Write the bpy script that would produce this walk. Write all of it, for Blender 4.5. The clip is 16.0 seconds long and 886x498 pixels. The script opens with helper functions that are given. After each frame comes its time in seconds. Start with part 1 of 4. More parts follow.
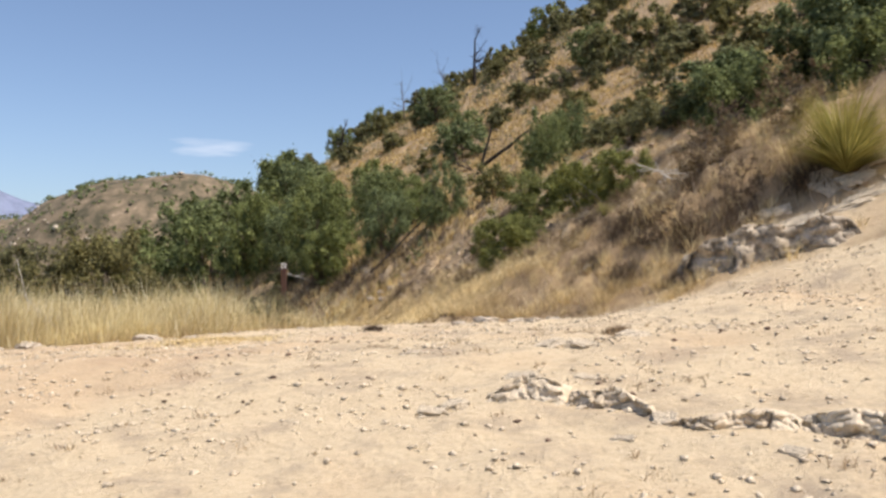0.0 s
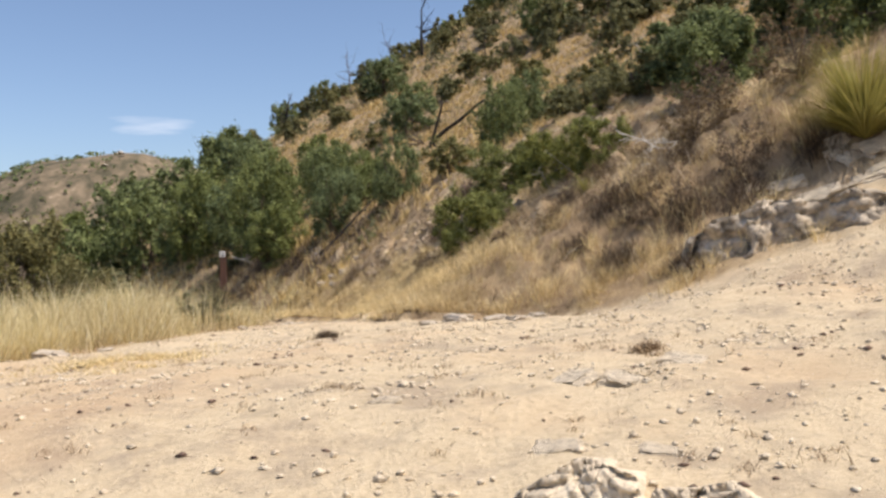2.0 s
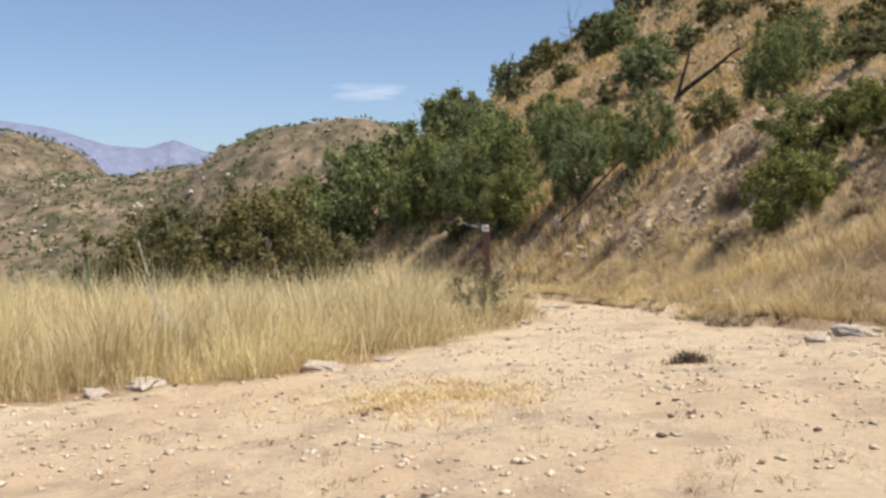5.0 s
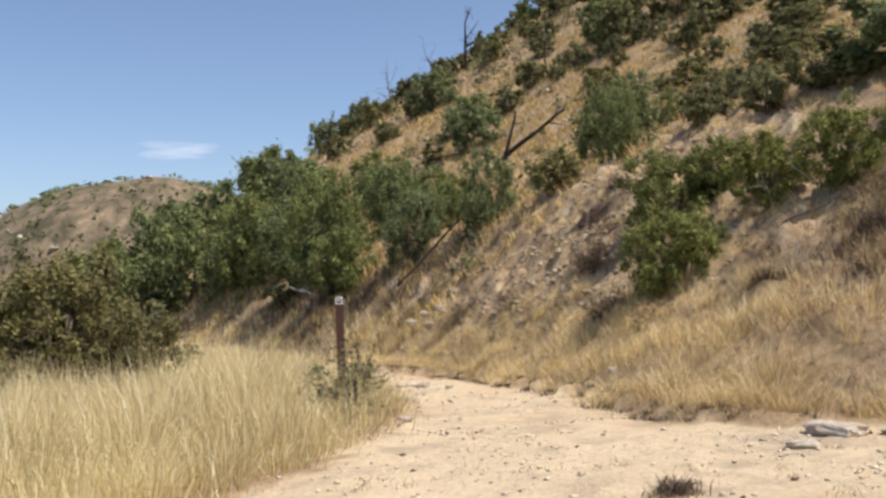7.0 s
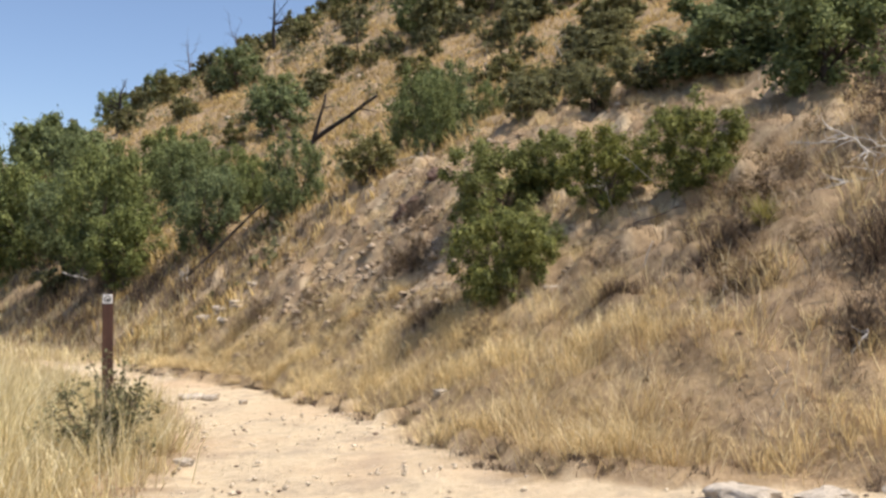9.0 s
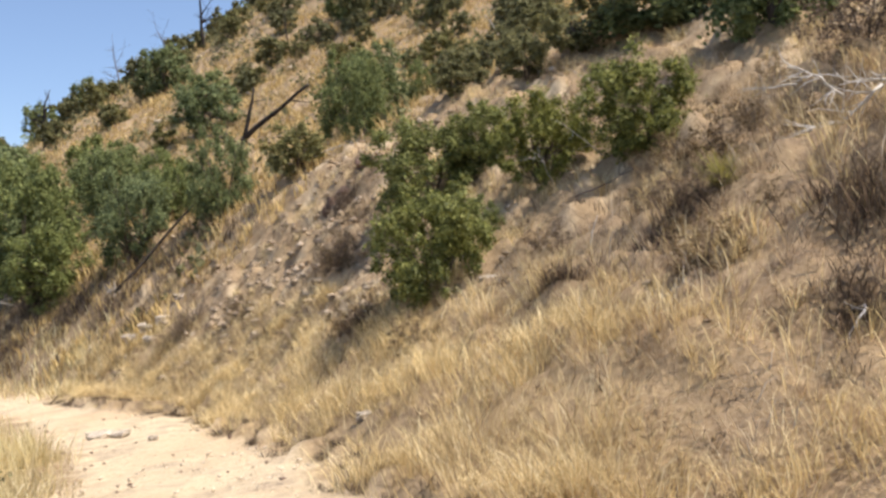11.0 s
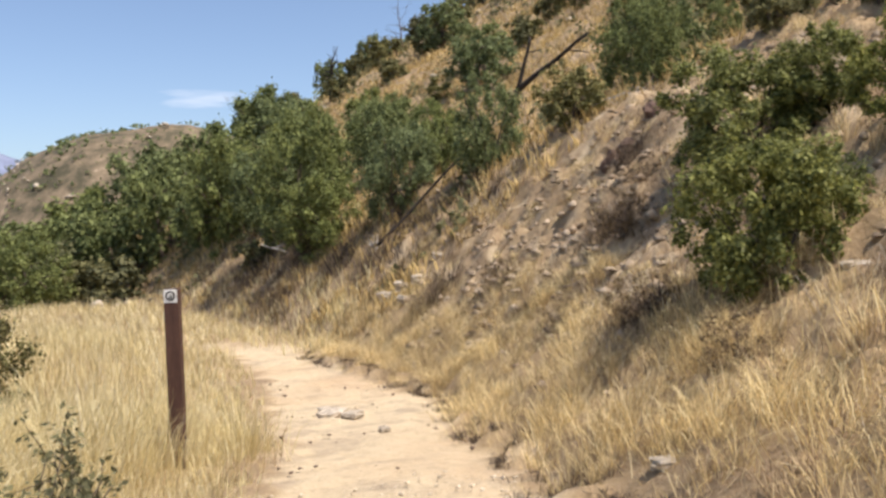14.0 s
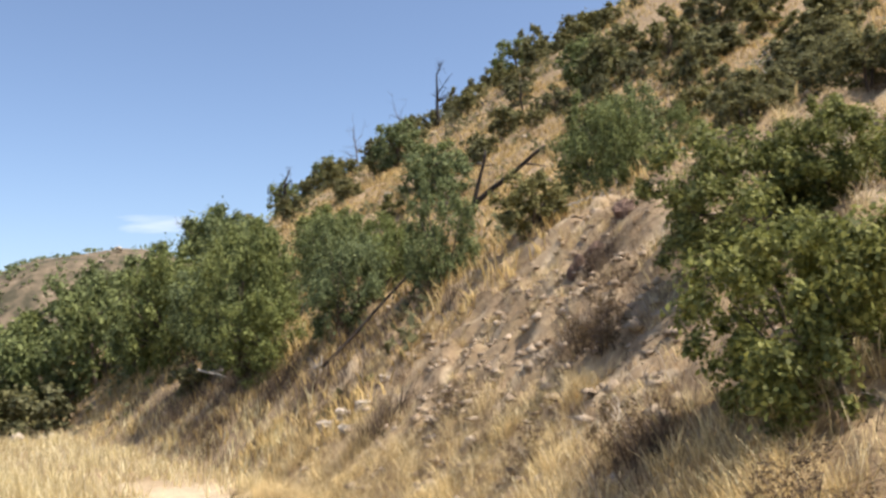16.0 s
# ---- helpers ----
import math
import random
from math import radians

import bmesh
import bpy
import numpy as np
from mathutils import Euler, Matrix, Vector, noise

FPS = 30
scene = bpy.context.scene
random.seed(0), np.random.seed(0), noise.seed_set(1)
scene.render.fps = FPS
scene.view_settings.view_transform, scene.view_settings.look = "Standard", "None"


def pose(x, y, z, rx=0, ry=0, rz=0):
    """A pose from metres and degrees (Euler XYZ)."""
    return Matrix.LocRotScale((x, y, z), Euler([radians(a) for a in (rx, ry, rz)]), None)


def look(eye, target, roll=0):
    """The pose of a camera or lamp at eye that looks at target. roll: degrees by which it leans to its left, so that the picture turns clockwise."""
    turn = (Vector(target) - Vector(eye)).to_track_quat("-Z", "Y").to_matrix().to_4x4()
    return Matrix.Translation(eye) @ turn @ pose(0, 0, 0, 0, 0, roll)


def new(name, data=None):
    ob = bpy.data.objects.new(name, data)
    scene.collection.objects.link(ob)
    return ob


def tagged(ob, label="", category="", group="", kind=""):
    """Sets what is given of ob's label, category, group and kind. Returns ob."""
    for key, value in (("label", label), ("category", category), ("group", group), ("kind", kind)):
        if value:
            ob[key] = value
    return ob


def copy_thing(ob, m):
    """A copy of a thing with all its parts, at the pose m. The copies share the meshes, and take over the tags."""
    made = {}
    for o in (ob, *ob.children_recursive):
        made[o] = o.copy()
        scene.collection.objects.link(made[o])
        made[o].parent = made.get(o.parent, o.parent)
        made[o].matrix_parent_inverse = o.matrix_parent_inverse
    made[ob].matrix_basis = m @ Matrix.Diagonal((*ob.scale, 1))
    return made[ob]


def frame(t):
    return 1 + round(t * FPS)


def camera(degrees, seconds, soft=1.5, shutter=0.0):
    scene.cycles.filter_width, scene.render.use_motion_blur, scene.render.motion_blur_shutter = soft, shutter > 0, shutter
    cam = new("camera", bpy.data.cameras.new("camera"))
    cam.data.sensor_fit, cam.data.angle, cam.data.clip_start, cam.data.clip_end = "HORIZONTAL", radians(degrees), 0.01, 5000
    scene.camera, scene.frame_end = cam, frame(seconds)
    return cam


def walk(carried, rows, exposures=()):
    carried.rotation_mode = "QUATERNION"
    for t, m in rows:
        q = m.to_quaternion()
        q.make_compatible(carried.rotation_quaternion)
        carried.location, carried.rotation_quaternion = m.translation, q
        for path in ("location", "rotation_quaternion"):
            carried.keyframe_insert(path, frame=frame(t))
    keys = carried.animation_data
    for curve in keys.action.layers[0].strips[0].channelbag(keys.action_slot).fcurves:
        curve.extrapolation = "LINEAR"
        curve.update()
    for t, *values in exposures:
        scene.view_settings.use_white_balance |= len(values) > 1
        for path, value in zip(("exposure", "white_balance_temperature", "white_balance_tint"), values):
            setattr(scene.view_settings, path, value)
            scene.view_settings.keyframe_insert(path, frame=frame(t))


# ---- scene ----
cam = camera(53.8, 16.0, soft=2.8)

PATH = [
    (0, (-0.31, 2.425, 1.542), (-0.452, 4.419, 1.613), 0.0),
    (0.5, (-0.437, 2.944, 1.601), (-0.51, 4.942, 1.606), 0.0),
    (1, (-0.411, 3.504, 1.69), (-0.415, 5.504, 1.704), -1.0),
    (1.5, (-0.578, 3.941, 1.737), (-0.68, 5.938, 1.792), -0.7),
    (2, (-0.637, 4.411, 1.774), (-0.664, 6.411, 1.785), -1.4),
    (2.5, (-0.803, 4.891, 1.876), (-0.974, 6.883, 1.849), -0.1),
    (3, (-1.193, 5.288, 1.959), (-1.685, 7.225, 1.874), 1.6),
    (3.2, (-1.291, 5.433, 1.935), (-1.853, 7.349, 1.832), 1.1),
    (5.3, (-2.553, 7.492, 2.091), (-3.046, 9.429, 2.027), -1.2),
    (5.5, (-2.71, 7.735, 2.129), (-3.196, 9.674, 2.048), -0.7),
    (6, (-2.945, 8.112, 2.108), (-3.346, 10.069, 2.009), -2.1),
    (6.5, (-3.182, 8.614, 2.193), (-3.509, 10.586, 2.272), -2.2),
    (7, (-3.319, 9.099, 2.223), (-3.398, 11.096, 2.281), -2.1),
    (7.5, (-3.321, 9.601, 2.299), (-3.053, 11.582, 2.351), -3.2),
    (8, (-3.347, 10.047, 2.337), (-2.905, 11.993, 2.479), -1.9),
    (8.5, (-3.364, 10.538, 2.332), (-2.871, 12.471, 2.475), -2.2),
    (9, (-3.411, 11.069, 2.358), (-3.038, 13.033, 2.384), -0.0),
    (9.5, (-3.392, 11.524, 2.388), (-3.072, 13.498, 2.378), -2.4),
    (9.7, (-3.321, 11.737, 2.384), (-2.999, 13.71, 2.337), -4.3),
    (11.8, (-2.391, 12.994, 2.44), (-1.89, 14.93, 2.463), -4.4),
    (12, (-2.341, 13.228, 2.431), (-1.903, 15.18, 2.457), -4.2),
    (12.5, (-2.304, 13.739, 2.446), (-2.142, 15.732, 2.475), -3.4),
    (13, (-2.436, 14.216, 2.417), (-2.516, 16.214, 2.378), -3.8),
    (13.5, (-2.482, 14.742, 2.427), (-2.662, 16.734, 2.393), -3.0),
    (14, (-2.575, 15.148, 2.422), (-2.713, 17.142, 2.365), -2.0),
    (14.5, (-2.529, 15.594, 2.375), (-2.625, 17.591, 2.402), -2.9),
    (15, (-2.552, 16.095, 2.326), (-2.698, 18.087, 2.44), -3.2),
    (15.5, (-2.531, 16.688, 2.302), (-2.572, 18.685, 2.408), -3.2),
    (16, (-2.513, 17.209, 2.309), (-2.545, 19.197, 2.529), -2.6),
]
walk(cam, [(t, look(eye, target, roll)) for t, eye, target, roll in PATH], exposures=[(0.0, 0.12, 6640, 12), (3.0, 0.08, 6640, 12), (6.0, 0.04, 6680, 12), (8.0, 0.22, 6620, 12), (9.5, 0.28, 6620, 12), (12.0, 0.52, 6640, 12), (13.5, 0.27, 6720, 13), (14.5, 0.30, 6700, 12), (16.0, 0.44, 6700, 12)])


# ---- world, sun ----
SUN_AZ, SUN_EL = 114.0, 60.0      # degrees: compass turn from +y towards +x, height
sun_dir = Vector((math.sin(radians(SUN_AZ)) * math.cos(radians(SUN_EL)), math.cos(radians(SUN_AZ)) * math.cos(radians(SUN_EL)), math.sin(radians(SUN_EL))))
sun = new("sun", bpy.data.lights.new("sun", "SUN"))
sun.data.energy, sun.data.angle, sun.data.color = 4.8, radians(0.6), (1.0, 0.94, 0.85)
sun.rotation_euler = sun_dir.to_track_quat("Z", "Y").to_euler()
sun.location = (0, 0, 60)

world = bpy.data.worlds.new("sky")
scene.world = world
world.use_nodes = True
wt = world.node_tree
wt.nodes.clear()
w_out, w_bg = wt.nodes.new("ShaderNodeOutputWorld"), wt.nodes.new("ShaderNodeBackground")
w_sky = wt.nodes.new("ShaderNodeTexSky")
w_sky.sky_type, w_sky.sun_disc = "NISHITA", False
w_sky.sun_elevation, w_sky.sun_rotation = radians(SUN_EL), radians(SUN_AZ)
w_sky.altitude, w_sky.air_density, w_sky.dust_density, w_sky.ozone_density = 1500, 1.0, 5.0, 2.6
w_bg.inputs["Strength"].default_value = 0.15
# one small flat cloud low over the far hills
CLOUD_AZ, CLOUD_UP = -19.0, 0.146


def vector_dot(axis):
    n = wt.nodes.new("ShaderNodeVectorMath")
    n.operation = "DOT_PRODUCT"
    wt.links.new(w_tc.outputs["Generated"], n.inputs[0])
    n.inputs[1].default_value = axis
    return n.outputs["Value"]


def arith(op, a, b):
    n = wt.nodes.new("ShaderNodeMath")
    n.operation = op
    for i, v in enumerate((a, b)):
        if hasattr(v, "links"):
            wt.links.new(v, n.inputs[i])
        else:
            n.inputs[i].default_value = v
    return n.outputs[0]


w_tc, w_map, w_noise, w_ramp, w_mix = (wt.nodes.new(n) for n in ("ShaderNodeTexCoord", "ShaderNodeMapping", "ShaderNodeTexNoise", "ShaderNodeValToRGB", "ShaderNodeMix"))
ca, sa = math.cos(radians(CLOUD_AZ)), math.sin(radians(CLOUD_AZ))
across = arith("DIVIDE", vector_dot((ca, -sa, 0)), 0.060)
upward = arith("DIVIDE", arith("SUBTRACT", vector_dot((0, 0, 1)), CLOUD_UP), 0.014)
ahead = arith("GREATER_THAN", vector_dot((sa, ca, 0)), 0.0)
w_map.inputs["Scale"].default_value = (9, 9, 60.0)
w_noise.inputs["Scale"].default_value, w_noise.inputs["Detail"].default_value = 1.6, 5.0
wt.links.new(w_tc.outputs["Generated"], w_map.inputs["Vector"])
wt.links.new(w_map.outputs["Vector"], w_noise.inputs["Vector"])
spread = arith("ADD", arith("ADD", arith("MULTIPLY", across, across), arith("MULTIPLY", upward, upward)), arith("MULTIPLY", w_noise.outputs["Fac"], 2.2))
cloud = arith("MULTIPLY", arith("SUBTRACT", 1.75, spread), ahead)
w_ramp.color_ramp.elements[0].position, w_ramp.color_ramp.elements[1].position = 0.0, 1.0
w_ramp.color_ramp.elements[1].color = (0.42, 0.42, 0.42, 1)
w_mix.data_type = "RGBA"
w_mix.inputs["B"].default_value = (7.4, 7.4, 7.9, 1)
wt.links.new(cloud, w_ramp.inputs["Fac"])
wt.links.new(w_ramp.outputs["Color"], w_mix.inputs["Factor"])
wt.links.new(w_sky.outputs["Color"], w_mix.inputs["A"])
wt.links.new(w_mix.outputs["Result"], w_bg.inputs["Color"])
wt.links.new(w_bg.outputs["Background"], w_out.inputs["Surface"])


# ---- materials ----
def material(name, rough=0.9):
    m = bpy.data.materials.new(name)
    m.use_nodes = True
    nt = m.node_tree
    b = nt.nodes["Principled BSDF"]
    b.inputs["Roughness"].default_value = rough
    b.inputs["Specular IOR Level"].default_value = 0.25
    return m, nt, b


def noise_node(nt, scale, detail=4.0, rough=0.55, vector=None):
    n = nt.nodes.new("ShaderNodeTexNoise")
    n.inputs["Scale"].default_value, n.inputs["Detail"].default_value, n.inputs["Roughness"].default_value = scale, detail, rough
    if vector:
        nt.links.new(vector, n.inputs["Vector"])
    return n.outputs["Fac"]


def ramp(nt, fac, stops):
    r = nt.nodes.new("ShaderNodeValToRGB")
    e = r.color_ramp.elements
    while len(e) < len(stops):
        e.new(0.5)
    for el, (p, c) in zip(e, stops):
        el.position, el.color = p, (*c, 1)
    nt.links.new(fac, r.inputs["Fac"])
    return r.outputs["Color"]


def mix(nt, fac, a, b, blend="MIX"):
    n = nt.nodes.new("ShaderNodeMix")
    n.data_type, n.blend_type = "RGBA", blend
    for key, v in (("Factor", fac), ("A", a), ("B", b)):
        if hasattr(v, "links"):
            nt.links.new(v, n.inputs[key])
        elif key == "Factor":
            n.inputs[key].default_value = v
        else:
            n.inputs[key].default_value = (*v, 1)
    return n.outputs["Result"]


def bump(nt, bsdf, height, strength, distance):
    n = nt.nodes.new("ShaderNodeBump")
    n.inputs["Strength"].default_value, n.inputs["Distance"].default_value = strength, distance
    nt.links.new(height, n.inputs["Height"])
    nt.links.new(n.outputs["Normal"], bsdf.inputs["Normal"])


def position(nt):
    return nt.nodes.new("ShaderNodeNewGeometry").outputs["Position"]


def make_ground():
    m, nt, b = material("dry_ground", 0.95)
    pos = position(nt)
    pale = nt.nodes.new("ShaderNodeAttribute")
    pale.attribute_name = "pale"
    far = nt.nodes.new("ShaderNodeAttribute")
    far.attribute_name = "far"
    n1, n2, n3 = noise_node(nt, 0.55, 5, 0.6, pos), noise_node(nt, 5.0, 6, 0.65, pos), noise_node(nt, 38.0, 4, 0.7, pos)
    rock = ramp(nt, n1, [(0.30, (0.60, 0.48, 0.305)), (0.5, (0.71, 0.58, 0.385)), (0.68, (0.65, 0.50, 0.305))])
    rock = mix(nt, 0.55, rock, ramp(nt, n2, [(0.31, (0.36, 0.28, 0.18)), (0.45, (0.63, 0.515, 0.34)), (0.7, (0.75, 0.645, 0.46))]))
    rock = mix(nt, 0.42, rock, ramp(nt, n3, [(0.34, (0.30, 0.23, 0.155)), (0.46, (0.66, 0.54, 0.37)), (0.56, (0.68, 0.56, 0.385)), (0.68, (0.80, 0.71, 0.56))]))
    crust = noise_node(nt, 13.0, 7, 0.75, pos)
    rock = mix(nt, 0.34, rock, ramp(nt, crust, [(0.36, (0.33, 0.255, 0.175)), (0.45, (0.68, 0.56, 0.385)), (0.6, (0.72, 0.61, 0.44))]))
    soil = ramp(nt, n1, [(0.3, (0.26, 0.175, 0.10)), (0.5, (0.38, 0.26, 0.13)), (0.7, (0.46, 0.325, 0.15))])
    soil = mix(nt, 0.5, soil, ramp(nt, n2, [(0.36, (0.13, 0.085, 0.055)), (0.5, (0.35, 0.24, 0.135)), (0.72, (0.54, 0.39, 0.20))]))
    soil = mix(nt, 0.25, soil, ramp(nt, n3, [(0.35, (0.18, 0.12, 0.08)), (0.65, (0.62, 0.50, 0.36))]))
    scrub = ramp(nt, noise_node(nt, 0.11, 7, 0.72, pos), [(0.40, (0.08, 0.072, 0.045)), (0.50, (0.165, 0.13, 0.085)), (0.60, (0.25, 0.19, 0.125)), (0.70, (0.44, 0.345, 0.245))])
    blotch = noise_node(nt, 1.7, 7, 0.7, pos)
    rock = mix(nt, ramp(nt, blotch, [(0.50, (0, 0, 0)), (0.63, (0.8, 0.8, 0.8))]), rock, (0.44, 0.355, 0.26))
    rust = noise_node(nt, 0.28, 4, 0.6, pos)
    rock = mix(nt, ramp(nt, rust, [(0.48, (0, 0, 0)), (0.66, (0.5, 0.5, 0.5))]), rock, (0.56, 0.385, 0.235))
    rock = mix(nt, 1.0, rock, (0.95, 0.92, 0.89), "MULTIPLY")
    col = mix(nt, pale.outputs["Fac"], soil, rock)
    col = mix(nt, far.outputs["Fac"], col, scrub)
    nt.links.new(col, b.inputs["Base Color"])
    add = nt.nodes.new("ShaderNodeMath")
    add.operation = "ADD"
    nt.links.new(n2, add.inputs[0])
    nt.links.new(crust, add.inputs[1])
    grit = nt.nodes.new("ShaderNodeMath")
    grit.operation = "MULTIPLY_ADD"
    nt.links.new(n3, grit.inputs[0])
    grit.inputs[1].default_value = 0.45
    nt.links.new(add.outputs[0], grit.inputs[2])
    bump(nt, b, grit.outputs[0], 0.75, 0.045)
    return m


def make_leaf(name, dark, light, rough=0.5):
    m, nt, b = material(name, rough)
    geo = nt.nodes.new("ShaderNodeNewGeometry")
    info = nt.nodes.new("ShaderNodeObjectInfo")
    c = ramp(nt, geo.outputs["Random Per Island"], [(0.0, dark), (0.55, tuple((p + q) / 2 for p, q in zip(dark, light))), (1.0, light)])
    c = mix(nt, info.outputs["Random"], c, mix(nt, 1.0, c, (1.15, 1.08, 0.78), "MULTIPLY"))
    nt.links.new(c, b.inputs["Base Color"])
    b.inputs["Transmission Weight"].default_value = 0.0
    tr = nt.nodes.new("ShaderNodeBsdfTranslucent")
    mx = nt.nodes.new("ShaderNodeMixShader")
    mx.inputs["Fac"].default_value = 0.38
    nt.links.new(c, tr.inputs["Color"])
    nt.links.new(b.outputs["BSDF"], mx.inputs[1])
    nt.links.new(tr.outputs["BSDF"], mx.inputs[2])
    nt.links.new(mx.outputs["Shader"], nt.nodes["Material Output"].inputs["Surface"])
    return m


def make_grass(name, stops):
    m, nt, b = material(name, 0.6)
    geo = nt.nodes.new("ShaderNodeNewGeometry")
    c = ramp(nt, geo.outputs["Random Per Island"], stops)
    patch = noise_node(nt, 0.5, 3, 0.5, geo.outputs["Position"])
    c = mix(nt, 0.5, c, mix(nt, 1.0, c, ramp(nt, patch, [(0.35, (0.72, 0.66, 0.62)), (0.65, (1.25, 1.22, 1.1))]), "MULTIPLY"))
    nt.links.new(c, b.inputs["Base Color"])
    tr = nt.nodes.new("ShaderNodeBsdfTranslucent")
    mx = nt.nodes.new("ShaderNodeMixShader")
    mx.inputs["Fac"].default_value = 0.4
    nt.links.new(c, tr.inputs["Color"])
    nt.links.new(b.outputs["BSDF"], mx.inputs[1])
    nt.links.new(tr.outputs["BSDF"], mx.inputs[2])
    nt.links.new(mx.outputs["Shader"], nt.nodes["Material Output"].inputs["Surface"])
    return m


def make_plain(name, stops, scale, rough=0.9, bump_size=0.01, fine=None, stretch=None):
    """A surface of mottled colour: coarse noise through stops, finer noise over it, and relief."""
    m, nt, b = material(name, rough)
    tc = nt.nodes.new("ShaderNodeTexCoord").outputs["Object"]
    if stretch:
        mp = nt.nodes.new("ShaderNodeMapping")
        mp.inputs["Scale"].default_value = stretch
        nt.links.new(tc, mp.inputs["Vector"])
        tc = mp.outputs["Vector"]
    n1 = noise_node(nt, scale, 5, 0.6, tc)
    n2 = noise_node(nt, scale * 7, 4, 0.65, tc)
    c = ramp(nt, n1, stops)
    c = mix(nt, 0.5, c, mix(nt, 1.0, c, ramp(nt, n2, fine or [(0.3, (0.55, 0.55, 0.55)), (0.7, (1.3, 1.3, 1.3))]), "MULTIPLY"))
    nt.links.new(c, b.inputs["Base Color"])
    bump(nt, b, n2, 0.7, bump_size)
    return m


GROUND = make_ground()
HILLGRASS = make_grass("hillside_straw", [(0.0, (0.20, 0.145, 0.07)), (0.35, (0.46, 0.335, 0.145)), (0.75, (0.67, 0.505, 0.225)), (1.0, (0.77, 0.62, 0.33))])
TWIGS = make_grass("bleached_twigs", [(0.0, (0.20, 0.16, 0.125)), (0.5, (0.42, 0.36, 0.29)), (1.0, (0.66, 0.60, 0.52))])
DEADLEAF = make_leaf("dead_leaf", (0.085, 0.065, 0.050), (0.26, 0.195, 0.135), 0.85)
SLABSTONE = make_plain("ledge_rock", [(0.30, (0.40, 0.33, 0.245)), (0.42, (0.64, 0.53, 0.39)), (0.55, (0.76, 0.64, 0.475)), (0.75, (0.82, 0.72, 0.56))], 5.0, 0.95, 0.04)
WHITEWOOD = make_plain("sunbleached_wood", [(0.3, (0.52, 0.48, 0.43)), (0.7, (0.76, 0.73, 0.68))], 7, 0.8, stretch=(1, 1, 0.3))
LEDGEROCK = make_plain("slab_rock", [(0.30, (0.20, 0.15, 0.11)), (0.45, (0.37, 0.285, 0.20)), (0.6, (0.50, 0.395, 0.285)), (0.75, (0.62, 0.52, 0.40))], 3.5, 0.95, 0.03)
# dark tone for dead brush that also serves as painted shade
BRUSHSHADE = make_grass("brush_and_shade", [(0.0, (0.05, 0.036, 0.028)), (0.6, (0.135, 0.10, 0.074)), (1.0, (0.27, 0.205, 0.15))])
OUTROCK = make_plain("weathered_grey_rock", [(0.36, (0.13, 0.11, 0.085)), (0.47, (0.34, 0.285, 0.22)), (0.58, (0.56, 0.47, 0.355)), (0.75, (0.68, 0.58, 0.45))], 4.5, 0.95, 0.03)
OAK = make_leaf("oak_leaf", (0.080, 0.102, 0.046), (0.275, 0.322, 0.146), 0.8)
SCRUB = make_leaf("scrub_leaf", (0.085, 0.092, 0.048), (0.275, 0.265, 0.138), 0.8)
MANZ = make_leaf("manzanita_leaf", (0.076, 0.095, 0.033), (0.325, 0.340, 0.120), 0.6)
GREY = make_leaf("mesquite_leaf", (0.072, 0.072, 0.040), (0.245, 0.235, 0.125), 0.8)
SPIKE = make_leaf("sotol_leaf", (0.10, 0.13, 0.085), (0.25, 0.29, 0.20), 0.5)
BEAR = make_leaf("beargrass_leaf", (0.17, 0.17, 0.05), (0.44, 0.39, 0.14), 0.6)
STRAW = make_grass("straw_grass", [(0.0, (0.42, 0.325, 0.16)), (0.35, (0.68, 0.585, 0.32)), (0.8, (0.83, 0.75, 0.47)), (1.0, (0.89, 0.84, 0.63))])
TAWNY = make_grass("tawny_grass", [(0.0, (0.27, 0.195, 0.11)), (0.35, (0.60, 0.465, 0.24)), (0.75, (0.80, 0.66, 0.37)), (1.0, (0.88, 0.79, 0.54))])
BROWN = make_grass("brown_brush", [(0.0, (0.15, 0.105, 0.075)), (0.5, (0.40, 0.295, 0.19)), (1.0, (0.66, 0.535, 0.37))])
BARK = make_plain("oak_bark", [(0.3, (0.06, 0.045, 0.035)), (0.7, (0.17, 0.13, 0.10))], 6, stretch=(1, 1, 0.3))
CHAR = make_plain("burnt_wood", [(0.35, (0.018, 0.015, 0.014)), (0.75, (0.075, 0.06, 0.05))], 4, 0.85, stretch=(1, 1, 0.3))
DRIFT = make_plain("bleached_wood", [(0.3, (0.34, 0.30, 0.26)), (0.7, (0.58, 0.54, 0.48))], 7, 0.8, stretch=(1, 1, 0.3))
STONE = make_plain("pale_stone", [(0.3, (0.38, 0.32, 0.25)), (0.5, (0.56, 0.48, 0.38)), (0.7, (0.68, 0.60, 0.50))], 3.0, 0.92, 0.02)
DARKSTONE = make_plain("brown_stone", [(0.3, (0.09, 0.055, 0.042)), (0.7, (0.24, 0.155, 0.115))], 5.0, 0.9, 0.02)
POST = make_plain("brown_post_wood", [(0.3, (0.060, 0.030, 0.022)), (0.7, (0.105, 0.055, 0.040))], 8.0, 0.75, 0.004, stretch=(2, 2, 0.2))
PLATE = make_plain("white_plate", [(0.3, (0.62, 0.62, 0.60)), (0.7, (0.78, 0.78, 0.76))], 20.0, 0.5, 0.0005)
INK = make_plain("dark_ink", [(0.3, (0.05, 0.05, 0.05)), (0.7, (0.09, 0.09, 0.09))], 20.0, 0.6, 0.0005)
# the blue base colour paints the haze of distance
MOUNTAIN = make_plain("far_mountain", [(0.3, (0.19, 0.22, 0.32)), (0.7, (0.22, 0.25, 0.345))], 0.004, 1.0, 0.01)


